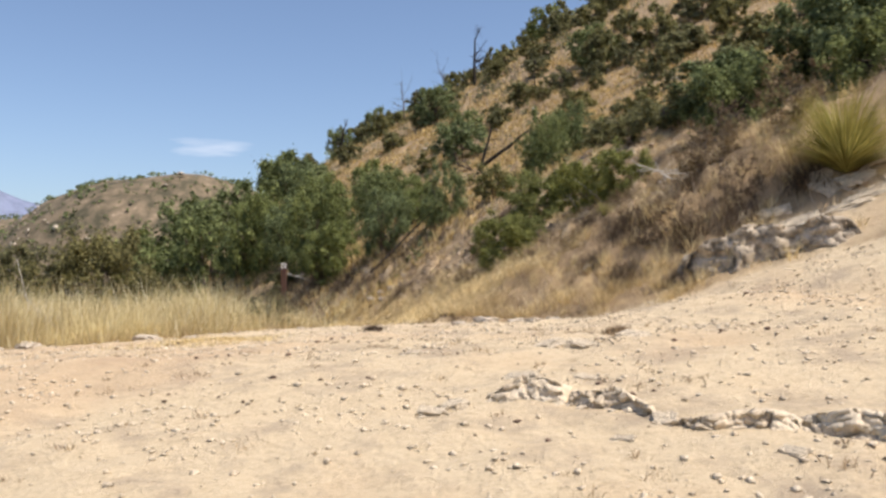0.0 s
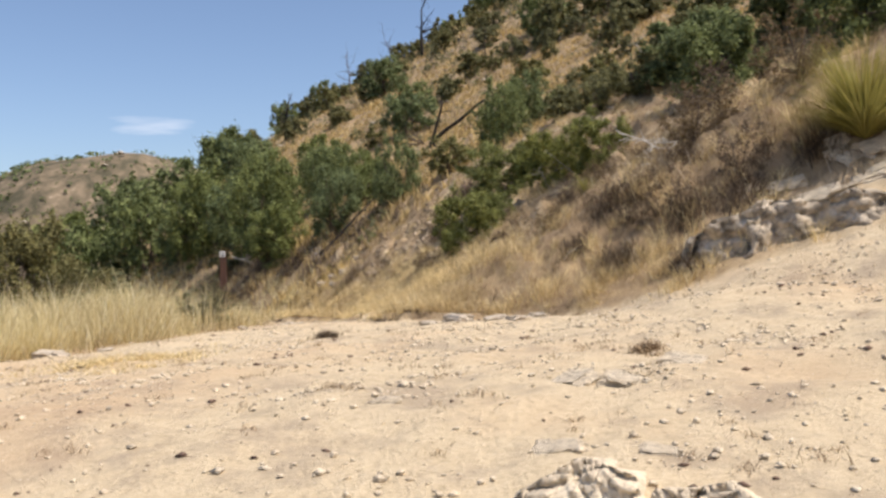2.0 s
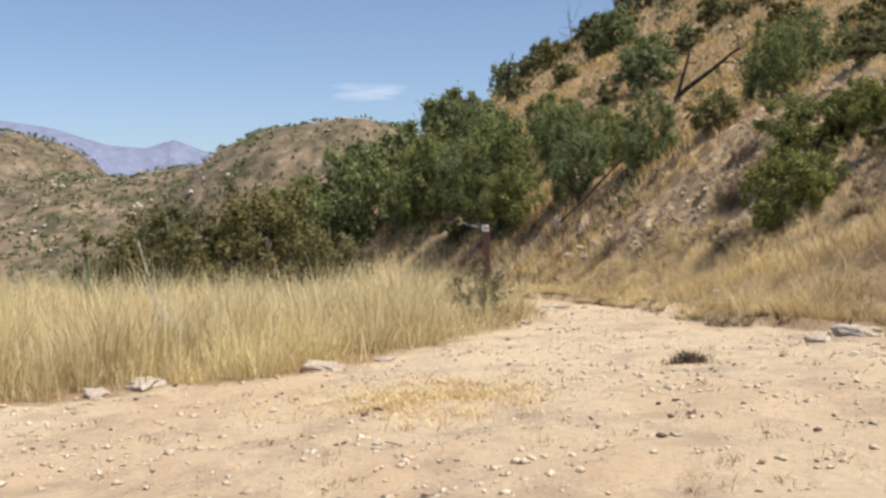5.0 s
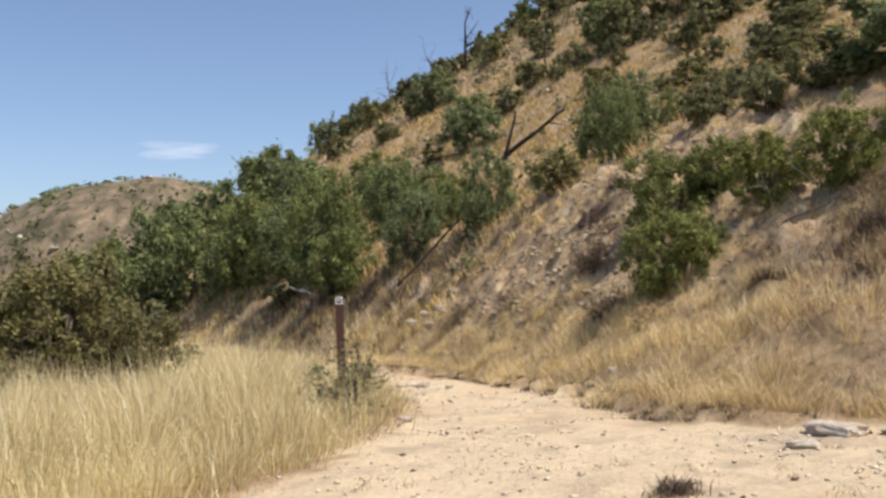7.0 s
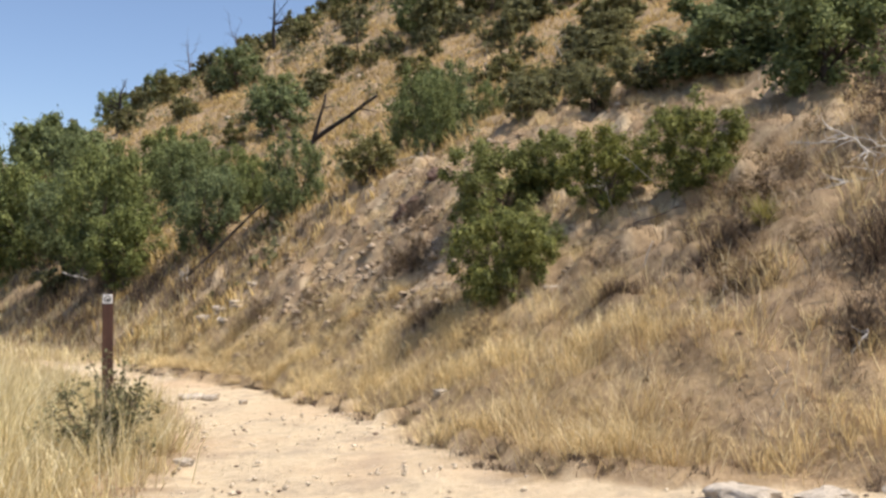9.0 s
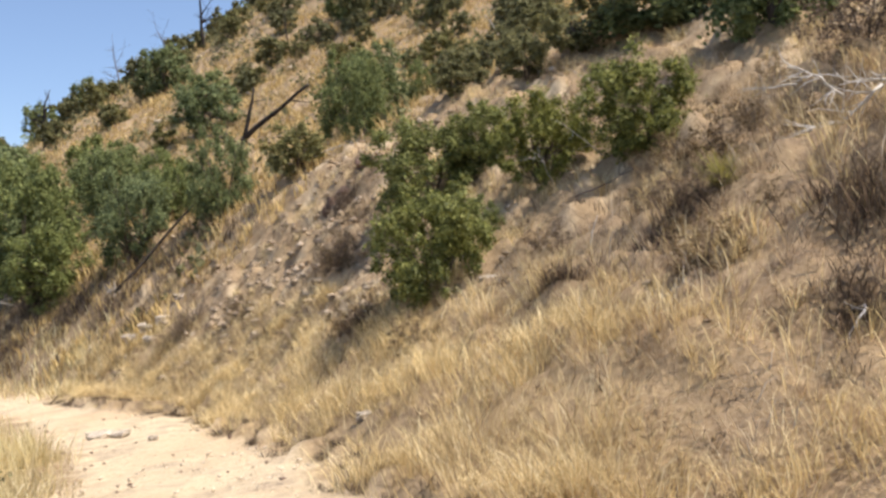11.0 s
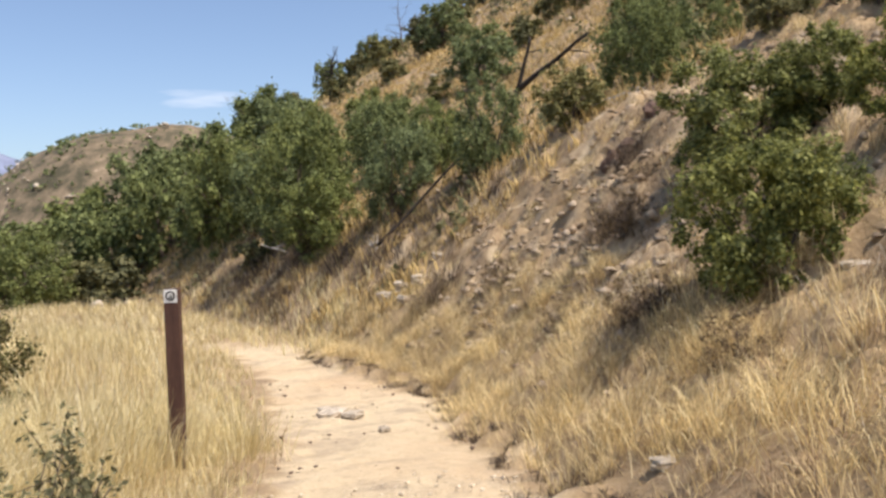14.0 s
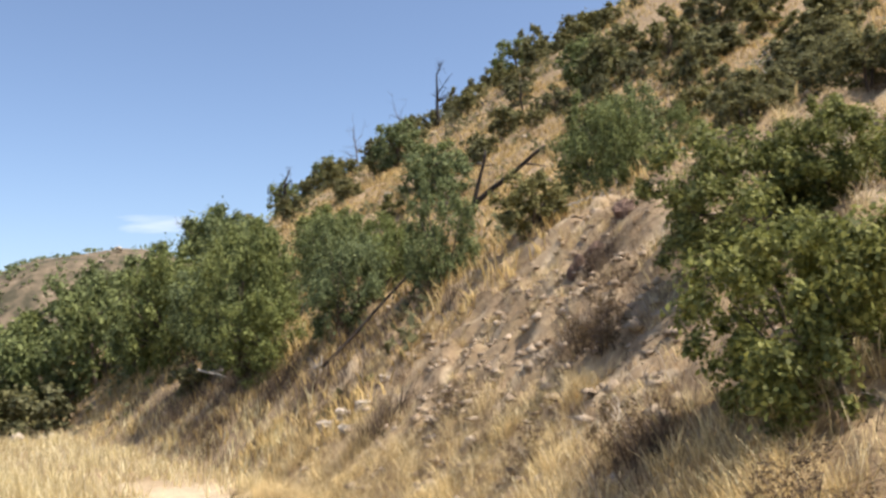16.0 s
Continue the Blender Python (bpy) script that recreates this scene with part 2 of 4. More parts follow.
# ---- mesh builders ----
def mesh_from(name, verts, faces, mat, smooth_faces=False):
    """A mesh from a vertex array and face index arrays (rows of three or four)."""
    me = bpy.data.meshes.new(name)
    faces = [np.asarray(f, np.int32) for f in faces if len(f)]
    me.vertices.add(len(verts))
    me.vertices.foreach_set("co", np.asarray(verts, np.float32).ravel())
    total = sum(f.size for f in faces)
    me.loops.add(total)
    me.loops.foreach_set("vertex_index", np.concatenate([f.ravel() for f in faces]))
    sizes = np.concatenate([np.full(len(f), f.shape[1], np.int32) for f in faces])
    me.polygons.add(len(sizes))
    me.polygons.foreach_set("loop_start", np.concatenate([[0], np.cumsum(sizes)[:-1]]).astype(np.int32))
    if smooth_faces:
        me.polygons.foreach_set("use_smooth", np.ones(len(sizes), bool))
    me.materials.append(mat)
    me.update(calc_edges=True)
    me.validate()
    return me


class Shape:
    """Gathers vertices and faces of one part."""

    def __init__(self):
        self.v, self.q, self.t, self.n = [], [], [], 0

    def add(self, verts, quads=(), tris=()):
        self.v.append(np.asarray(verts, float))
        if len(quads):
            self.q.append(np.asarray(quads) + self.n)
        if len(tris):
            self.t.append(np.asarray(tris) + self.n)
        self.n += len(verts)

    def mesh(self, name, mat, smooth_faces=False):
        faces = []
        if self.q:
            faces.append(np.concatenate(self.q))
        if self.t:
            faces.append(np.concatenate(self.t))
        return mesh_from(name, np.concatenate(self.v), faces, mat, smooth_faces)


def part(name, data, parent, label=""):
    ob = new(name, data)
    ob.parent = parent
    return tagged(ob, label)


def thing(name, x, y, z, label, category, group="", kind=""):
    ob = new(name)
    ob.empty_display_size = 0.1
    ob.location = (x, y, z)
    return tagged(ob, label, category, group, kind)


def tube(shape, pts, radii, sides=6):
    """A tapered round limb along points."""
    pts = np.asarray(pts, float)
    rings = []
    for i, p in enumerate(pts):
        d = pts[min(i + 1, len(pts) - 1)] - pts[max(i - 1, 0)]
        d = d / (np.linalg.norm(d) + 1e-9)
        a = np.cross(d, (0.31, 0.17, 0.93) if abs(d[2]) < 0.8 else (1.0, 0.2, 0.1))
        a /= np.linalg.norm(a) + 1e-9
        b = np.cross(d, a)
        th = np.arange(sides) * 2 * math.pi / sides
        rings.append(p + radii[i] * (np.outer(np.cos(th), a) + np.outer(np.sin(th), b)))
    quads = []
    for i in range(len(pts) - 1):
        for k in range(sides):
            quads.append((i * sides + k, i * sides + (k + 1) % sides, (i + 1) * sides + (k + 1) % sides, (i + 1) * sides + k))
    end, start = len(pts) - 1, 0
    tris = [(end * sides, end * sides + k, end * sides + k + 1) for k in range(1, sides - 1)]
    tris += [(0, k + 1, k) for k in range(1, sides - 1)]
    shape.add(np.concatenate(rings), quads, tris)


def limb(shape, rng, start, way, length, radius, bend=0.25, steps=5, sides=6, tip=0.35):
    """A limb that wanders; returns its points."""
    pts, p, d = [np.array(start, float)], np.array(start, float), np.array(way, float)
    d /= np.linalg.norm(d)
    for i in range(steps):
        d = d + rng.normal(0, bend, 3) * 0.6
        d /= np.linalg.norm(d)
        p = p + d * length / steps
        pts.append(p.copy())
    tube(shape, pts, [radius * (1 - (1 - tip) * i / steps) for i in range(steps + 1)], sides)
    return pts


def leaves(rng, centres, lump, count, size, upward=0.6, slim=0.55):
    """Small four-cornered leaves on the shells of lumps."""
    k = rng.randint(0, len(centres), count)
    n = rng.normal(0, 1, (count, 3))
    n /= np.linalg.norm(n, axis=1)[:, None]
    r = np.abs(rng.normal(0.62, 0.33, count))
    c = centres[k] + n * (lump[k] * r)[:, None]
    face = n * 0.8 + rng.normal(0, 0.6, (count, 3)) + np.array((0, 0, upward))
    face /= np.linalg.norm(face, axis=1)[:, None]
    a = np.cross(face, rng.normal(0, 1, (count, 3)))
    a /= np.linalg.norm(a, axis=1)[:, None] + 1e-9
    b = np.cross(face, a)
    s = size * rng.uniform(0.6, 1.4, count)[:, None]
    v = np.stack([c - a * s, c + b * s * slim - face * s * 0.15, c + a * s, c - b * s * slim - face * s * 0.15], 1).reshape(-1, 3)
    return v, np.arange(count * 4).reshape(-1, 4)


def crown_lumps(rng, count, low=-0.75, flat=1.0, spread=0.72, lump=(0.26, 0.42)):
    """Centres and sizes of the lumps that make an uneven crown about the origin."""
    c = rng.normal(0, 1, (count, 3))
    c /= np.linalg.norm(c, axis=1)[:, None]
    c *= (rng.uniform(0.15, 1.12, count) ** 0.5 * spread)[:, None]
    c[:, 2] = np.maximum(c[:, 2] * flat, low)
    return c, rng.uniform(*lump, count)


def woody(name, seed, leaf_mat, bark, label, category, count, size, lumps=26, low=-0.62, group="", stems=3, spread=0.72, lump=(0.26, 0.42), trunk_radius=0.06, twigs=10, split=False):
    """A tree or shrub one unit in radius, its crown's middle 0.75 above the ground."""
    rng = np.random.RandomState(seed)
    root = thing(name, 0, 0, -200, label, category, group)
    c, r = crown_lumps(rng, lumps, low, spread=spread, lump=lump)
    mid = np.array((0, 0, 0.75))
    wood = Shape()
    for s in range(stems):
        if split and s:
            part("trunk", wood.mesh("trunk", bark, True), root)
            wood = Shape()
        target = c[rng.randint(lumps)] * 0.6 + mid
        base = np.array((rng.normal(0, 0.06), rng.normal(0, 0.06), -0.12))
        pts = limb(wood, rng, base, target - base, np.linalg.norm(target - base), trunk_radius, 0.12, 5, 6, 0.45)
        for k in range(twigs // stems + 1):
            q = c[rng.randint(lumps)] + mid
            p0 = pts[rng.randint(2, 6)]
            twig = Shape() if split else wood
            limb(twig, rng, p0, q - p0, np.linalg.norm(q - p0) * 0.95, trunk_radius * 0.38, 0.15, 4, 4, 0.3)
            if split:
                part("branch", twig.mesh("branch", bark, True), root)
    v, q = leaves(rng, c + mid, r, count, size)
    part("trunk", wood.mesh("trunk", bark, True), root)
    part("crown", mesh_from("crown", v, [q], leaf_mat), root)
    return root


def blades(rng, x, y, z, height, width, lean, az=None):
    """Bent grass blades: five corners each."""
    n = len(x)
    az = rng.uniform(0, 2 * math.pi, n) if az is None else az
    out = np.stack([np.cos(az), np.sin(az), np.zeros(n)], 1)
    side = np.stack([-np.sin(az + rng.normal(0, 0.9, n)), np.cos(az), np.zeros(n)], 1) * (width / 2)[:, None]
    base = np.stack([x, y, z], 1)
    bend = (lean * height)[:, None]
    midp = base + out * bend * 0.35 + np.array((0, 0, 1)) * (height * 0.55)[:, None]
    tip = base + out * bend + np.array((0, 0, 1)) * (height * np.sqrt(np.clip(1 - lean ** 2 * 0.5, 0.2, 1)))[:, None]
    v = np.stack([base - side, base + side, midp + side * 0.8, midp - side * 0.8, tip], 1).reshape(-1, 3)
    i = np.arange(n)[:, None] * 5
    return v, i + np.array([0, 1, 2, 3]), i + np.array([3, 2, 4])


def grass_field(name, rng, tx, ty, per, height, width, spread, mat, label, lean=(0.15, 0.8), category="grass", sizes=(0.55, 1.3), fan=0.0):
    """Tufts at tx, ty, each of per blades, as one spread of grass."""
    n = len(tx)
    size = rng.uniform(*sizes, n)
    k = np.repeat(np.arange(n), per)
    r = np.abs(rng.normal(0, spread, len(k))) * size[k]
    th = rng.uniform(0, 2 * math.pi, len(k))
    x, y = tx[k] + r * np.cos(th), ty[k] + r * np.sin(th)
    z = terrain(x, y) - 0.02
    h = height(tx[k], ty[k]) * size[k] * rng.uniform(0.55, 1.15, len(k))
    w = np.full(len(k), width) * rng.uniform(0.6, 1.4, len(k))
    ln = rng.uniform(*lean, len(k))
    az = None
    if fan:
        az = th + rng.normal(0, 0.8, len(k))
        ln = ln * (1 - fan + fan * np.clip(r / (spread * size[k]), 0, 1.5))
    v, q, t = blades(rng, x, y, z, h, w, ln, az)
    return tagged(new(name, mesh_from(name, v, [q, t], mat)), label, category, kind="stuff")


def stone_mesh(name, seed, mat, size=(1, 1, 0.6), level=2, rough=0.22, layers=0):
    """A broken stone one unit in size, layered where asked."""
    rng = np.random.RandomState(seed)
    bm = bmesh.new()
    bmesh.ops.create_icosphere(bm, subdivisions=level, radius=0.5)
    off = Vector(rng.uniform(-50, 50, 3))
    for v in bm.verts:
        p = v.co.copy()
        for a in range(3):        # squarish
            p[a] = math.copysign(abs(p[a] * 2) ** 0.75 / 2, p[a])
        n = noise.noise(p * 2.2 + off) * rough + noise.noise(p * 5.5 + off) * rough * 0.45
        p = p * (1 + n)
        if layers:
            p.x *= 1 + 0.10 * math.sin(p.z * layers * 6.28)
            p.y *= 1 + 0.10 * math.sin(p.z * layers * 6.28 + 1)
        v.co = Vector((p.x * size[0], p.y * size[1], p.z * size[2]))
    me = bpy.data.meshes.new(name)
    bm.to_mesh(me)
    bm.free()
    me.materials.append(mat)
    return me


# ---- terrain ----
def knots(v, xs, zs):
    return np.interp(v, xs, zs)


def smooth(a, b, v):
    t = np.clip((v - a) / (b - a), 0.0, 1.0)
    return t * t * (3 - 2 * t)


def softmin(a, b, k):
    h = np.clip(0.5 + 0.5 * (b - a) / k, 0, 1)
    return b + (a - b) * h - k * h * (1 - h)


def wobble(x, y, size, seed):
    """Smooth uneven relief of about unit height, from a few crossed waves."""
    rng = np.random.RandomState(seed)
    out = np.zeros(np.broadcast(x, y).shape)
    for i in range(7):
        a, ph, f = rng.uniform(0, 6.28), rng.uniform(0, 6.28), rng.uniform(0.6, 1.7) * 6.28 / size
        out = out + np.sin((x * math.cos(a) + y * math.sin(a)) * f + ph + 1.3 * np.sin((x * math.sin(a) - y * math.cos(a)) * f * 0.7 + ph * 2))
    return out / 4.0


def foot(y):
    """x of the line along which the hillside meets the trail."""
    return knots(y, [0, 9, 14, 18, 23.5, 28, 33, 40, 48, 60, 90, 160], [9.0, 6.0, 2.3, -1.3, -2.6, -3.6, -5.6, -8.8, -14.0, -23.0, -52.0, -105.0])


def terrain(x, y):
    x, y = np.asarray(x, float), np.asarray(y, float)
    floor = knots(y, [-30, -4, 2.4, 5, 7, 8.5, 9.6, 12, 15, 17, 20, 24, 26.7, 34, 45, 90, 400], [-0.9, -0.4, 0.15, 0.40, 0.63, 0.84, 0.93, 0.88, 0.84, 0.8, 0.68, 0.42, 0.18, -0.1, -0.5, -0.8, -1.0])
    floor = floor + 0.05 * np.clip(x + 2, -7, 6)
    # the rise of bare rock on the near right
    floor = floor + 0.24 * smooth(0.5, 6, x) * smooth(3, 12, y) * np.clip(x - 0.5, 0, 8) * 0.42 * (1 - smooth(15, 22, y))
    floor = floor + 0.28 * np.exp(-(((x - 2.5) / 1.5) ** 2 + ((y - 13.3) / 1.5) ** 2))
    d = x - foot(y)
    steep = knots(y, [10, 14, 18, 22, 26, 30, 40, 60], [0.12, 0.22, 0.47, 0.53, 0.66, 0.76, 0.74, 0.66])
    reach = 6.0
    bank = steep * np.clip(d, 0, reach) + 0.40 * np.clip(d - reach, 0, None)
    bank = bank - 0.25 * np.exp(-np.abs(d) / 0.7) * 0.3
    z = floor + bank + 0.16 * np.clip(x + 6, 0, 40) * smooth(60, 100, y)
    crest = 2.3 + 0.62 * (x + 3.3) + 0.255 * (y - 9.0) + 0.4 * wobble(x, y, 14.0, 5)
    far = smooth(40, 75, y)
    z = np.where(y > 40, softmin(z, crest * far + (z + 8) * (1 - far), 3.0), z)
    # behind the crest the hill falls away
    along = (0.62 * x + 0.78 * y)
    z = z - np.clip(along - 118, 0, None) ** 1.15 * 0.75 * smooth(60, 90, y)
    # the left side drops into the valley
    left = np.clip(-(x + 14.0 + 0.35 * np.clip(y - 15, 0, 60)), 0, None)
    drop = -0.34 * np.clip(left - 0.5, 0, 120) ** 1.02
    drop = drop * smooth(0, 3, left)
    z = z + drop * (1 - smooth(0, 8, d))
    z = np.maximum(z, -42 + 2.5 * wobble(x, y, 90, 8))
    # hills across the valley
    r2 = lambda cx, cy, sx, sy: np.exp(-(((x - cx) / sx) ** 2 + ((y - cy) / sy) ** 2))
    side = np.where(x < -125, 135.0, 85.0)
    round_hill = 82 * (1 - smooth(0.25, 1.0, np.sqrt(((x + 125) / side) ** 2 + ((y - 345) / 130) ** 2))) * (1 + 0.03 * wobble(x, y, 30, 3))
    saddle = 69 * smooth(110, 170, -x) * np.exp(-((y - 385) / 115) ** 2) * (1 + 0.04 * wobble(x, y, 45, 4))
    left_hill = 97 * r2(-350, 420, 75, 120) * (1 + 0.05 * wobble(x, y, 45, 6))
    hills = np.maximum(np.maximum(round_hill, saddle), left_hill)
    z = z + hills * smooth(120, 200, y)
    grain = 0.10 * wobble(x, y, 5.0, 11) * smooth(0, 2.5, d) + 0.17 * wobble(x, y, 2.3, 12) * smooth(1, 4, d) * smooth(14, 20, y) + 0.11 * wobble(x, y, 0.8, 13) * smooth(0.3, 1.5, d) * smooth(14, 20, y)
    lip = smooth(0.0, 0.14, x - trail_right(y) + 0.25 * wobble(x, y, 0.9, 23)) * smooth(15.5, 17.5, y) * (1 - smooth(34, 38, y))
    z = z + 0.13 * lip + 0.05 * wobble(x, y, 0.42, 17) * smooth(0.3, 1.2, d) * smooth(15, 18, y) * (1 - smooth(40, 50, y))
    z = z + grain + 0.022 * wobble(x, y, 1.9, 14) + 0.016 * wobble(x, y, 0.7, 15) + 0.008 * wobble(x, y, 0.33, 16)
    return z


# ---- the lie of the land ----
def trail_left(y):
    return knots(y, [9, 12.0, 13.4, 14.3, 16, 18.7, 21.7, 25, 29, 35, 40, 60], [-16, -9.5, -7.0, -5.6, -4.9, -4.25, -4.5, -5.3, -6.5, -8.9, -13, -30])


def trail_right(y):
    return knots(y, [9, 12, 13.5, 14.3, 15.0, 16, 16.5, 17.1, 18, 20, 21.6, 23, 27, 29, 32.5, 37, 40, 60], [14, 10, 7.0, 4.4, 2.0, 0.7, -0.7, -1.5, -1.75, -2.0, -2.3, -2.75, -3.4, -4.5, -6.3, -7.8, -10.5, -28])


def bare(x, y):
    """How bare and pale the ground is: 1 on the trail and the rock slab."""
    n = 0.28 * wobble(x, y, 1.3, 21) + 0.16 * wobble(x, y, 0.45, 22)
    m = smooth(-0.1, 0.3, x - trail_left(y) + n) * smooth(-0.1, 0.3, trail_right(y) - x + n)
    return m * (1 - smooth(36, 40, y))


def spaced(low, high, step, reach_low, reach_high, growth):
    """Even steps from low to high, then ever wider ones out to the reaches."""
    out = [np.arange(low, high, step)]
    for start, way, reach in ((low, -1, reach_low), (high, 1, reach_high)):
        v, d, run = start, step, []
        while (reach - v) * way > 0:
            run.append(v)
            d *= growth
            v += way * d
        out.append(np.array(run[1:] if way < 0 else run))
    return np.unique(np.concatenate(out))


gx = spaced(-7.0, 5.0, 0.085, -3900, 3900, 1.062)
gy = spaced(5.0, 30.0, 0.095, -350, 4300, 1.04)
GX, GY = np.meshgrid(gx, gy)
GZ = terrain(GX, GY)
PALE = np.maximum(bare(GX, GY), 0.85 * np.exp(-(((GX - 4.8) / 1.9) ** 4 + ((GY - 15.1) / 0.8) ** 4)))
# bare soil shows between the tufts of the bank
BARE = smooth(0.15, 0.75, wobble(GX, GY, 1.15, 24) + 0.5 * wobble(GX, GY, 3.1, 25)) * smooth(0.4, 1.2, GX - trail_right(GY)) * smooth(20, 22.5, GY) * (1 - smooth(36, 44, GY))
PALE = np.maximum(PALE, 0.7 * BARE)
GZ = GZ - 0.03 * PALE * smooth(16, 20, GY)      # the trail is worn in
cols = len(gx)
idx = (np.arange(len(gy) - 1)[:, None] * cols + np.arange(cols - 1)[None, :]).ravel()
ground_mesh = mesh_from("ground", np.stack([GX.ravel(), GY.ravel(), GZ.ravel()], 1), [np.stack([idx, idx + 1, idx + cols + 1, idx + cols], 1)], GROUND, True)
ground_mesh.attributes.new("pale", "FLOAT", "POINT").data.foreach_set("value", PALE.ravel().astype(np.float32))
FAR = smooth(110, 170, GY)
FAR = np.maximum(FAR, smooth(20, 45, -GX - 8))
FAR = np.maximum(FAR, 0.30 * smooth(32, 55, GY))
ground_mesh.attributes.new("far", "FLOAT", "POINT").data.foreach_set("value", FAR.ravel().astype(np.float32))
tagged(new("ground", ground_mesh), "pale sandy rock and dry hillside soil rising to a ridge", "ground", kind="structure")


def far_mountain():
    """A range on the horizon, its blue being haze painted into the colour."""
    az = np.radians(np.linspace(-75, 60, 400))
    deg = np.degrees(az)
    top = knots(deg, [-75, -50, -41, -38, -35, -33, -31.3, -29.5, -28, -25, -20, 0, 30, 60], [0.10, 0.125, 0.112, 0.103, 0.088, 0.084, 0.095, 0.083, 0.078, 0.068, 0.055, 0.05, 0.06, 0.05])
    top = top + 0.0008 * np.sin(deg * 1.1) - 0.001
    rows = []
    for k, (r, f) in enumerate(((3100, -0.02), (3300, 0.45), (3450, 0.8), (3600, 1.0), (4000, 0.3))):
        h = np.where(f > 0, top * f * 3600 * (1 + 0.04 * np.sin(deg * (2.3 + k) + k * 2)) if 0 < f < 1 else top * 3600, -60.0)
        rows.append(np.stack([r * np.sin(az), r * np.cos(az), h], 1))
    v = np.concatenate(rows)
    n = len(az)
    i = (np.arange(4)[:, None] * n + np.arange(n - 1)[None, :]).ravel()
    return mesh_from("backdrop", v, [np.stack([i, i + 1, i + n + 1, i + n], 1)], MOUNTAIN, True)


tagged(new("backdrop", far_mountain()), "mountain range on the horizon with blue haze painted into its colour", "mountains", kind="structure")


def gz(x, y):
    return float(terrain(x, y))


def put(master, x, y, sx, sz, turn, label=""):
    sink, sz = 0.2 * sz, sz * 1.1
    ob = copy_thing(master, Matrix.Translation((x, y, gz(x, y) - sink)) @ Matrix.Rotation(turn, 4, "Z") @ Matrix.Diagonal((sx, sx, sz, 1)))
    if label:
        ob["label"] = label
    return ob


def clear(master):
    """Take away a pattern that was only there to be copied."""
    for o in (*master.children_recursive, master):
        bpy.data.objects.remove(o)


# ---- oaks and shrubs on the hillside ----
oaks = [woody("oak_tree", 100 + i, OAK, BARK, "dark green scrub oak standing on the dry slope", "tree", 11500, 0.033, 95, -0.85, group="oaks on the hillside", stems=2, spread=0.86, lump=(0.09, 0.25)) for i in range(5)]
shrubs = [woody("shrub", 200 + i, SCRUB, BARK, "low olive green shrub on the dry slope", "shrub", 4200, 0.057, 48, -0.8, group="shrubs on the hillside", stems=3, spread=0.84, lump=(0.10, 0.28), trunk_radius=0.04) for i in range(4)]

# oaks along the foot of the slope, then those higher up: x, y, half width, height scale
OAKS_BELOW = [(-8.9, 45.6, 1.8, 1.7), (-8.0, 56.6, 2.1, 1.9), (1.6, 41.3, 1.4, 1.75), (2.7, 41.9, 1.3, 1.6), (4.1, 41.7, 0.7, 0.85), (-28.5, 58.6, 2.3, 2.4),
              (-25.6, 55.5, 2.4, 2.3), (-11.5, 58.5, 1.8, 2.0), (-10.2, 48.6, 1.7, 1.9), (-13.0, 53.4, 1.9, 2.3), (-17.4, 58.2, 2.0, 2.2), (-4.9, 47.6, 1.4, 1.4),
              (-4.4, 44.0, 1.1, 1.2), (-7.3, 50.4, 1.7, 1.8), (-2.95, 39.6, 1.15, 1.72), (-15.5, 55.7, 2.3, 3.3), (-10.3, 49.0, 2.1, 3.1), (-5.7, 42.4, 1.4, 1.85),
              (1.5, 37.6, 0.9, 1.4)]
OAKS_ABOVE = [(-25.2, 70.5, 2.9, 3.2), (-19.9, 79.4, 2.9, 2.7), (-24.8, 96, 3.0, 2.4), (-19.9, 105, 1.7, 2.3), (-15.2, 104.2, 2.0, 2.1), (-6.7, 84.2, 2.4, 2.2),
              (-3.4, 62.8, 1.95, 1.85), (7.0, 74.2, 2.4, 2.2), (5.1, 112.3, 2.9, 2.7), (-24.2, 63.2, 2.7, 2.6), (-33.9, 80, 4.0, 3.0), (-37, 79, 4.4, 3.4),
              (-16.4, 60.4, 2.2, 2.4), (-22.4, 74.5, 2.6, 2.6), (-15.2, 68.5, 2.0, 2.1), (-32, 66, 2.6, 2.4), (-9.6, 63.0, 1.7, 1.8), (-13.5, 64, 2.0, 2.2),
              (-17, 74, 2.2, 2.2), (-22.5, 88, 2.6, 2.4), (-29, 84, 3.0, 2.6), (-20.5, 60.8, 2.3, 3.2), (-27.0, 65.1, 2.5, 3.2), (-3.3, 68.4, 1.8, 1.6)]
far_oaks = [woody("oak_tree", 120 + i, OAK, BARK, "dark green scrub oak high on the far slope", "tree", 4300, 0.060, 70, -0.85, group="oaks on the hillside", stems=2, spread=0.86, lump=(0.10, 0.28)) for i in range(3)]
far_shrubs = [woody("shrub", 220 + i, SCRUB, BARK, "low olive green shrub high on the slope", "shrub", 1250, 0.110, 34, -0.8, group="shrubs on the hillside", stems=3, spread=0.84, lump=(0.12, 0.30), trunk_radius=0.04) for i in range(3)]
for i, (x, y, sx, sz) in enumerate(OAKS_BELOW + OAKS_ABOVE):
    put(oaks[i % 5] if y < 60 else far_oaks[i % 3], x, y, sx, sz, i * 2.1)
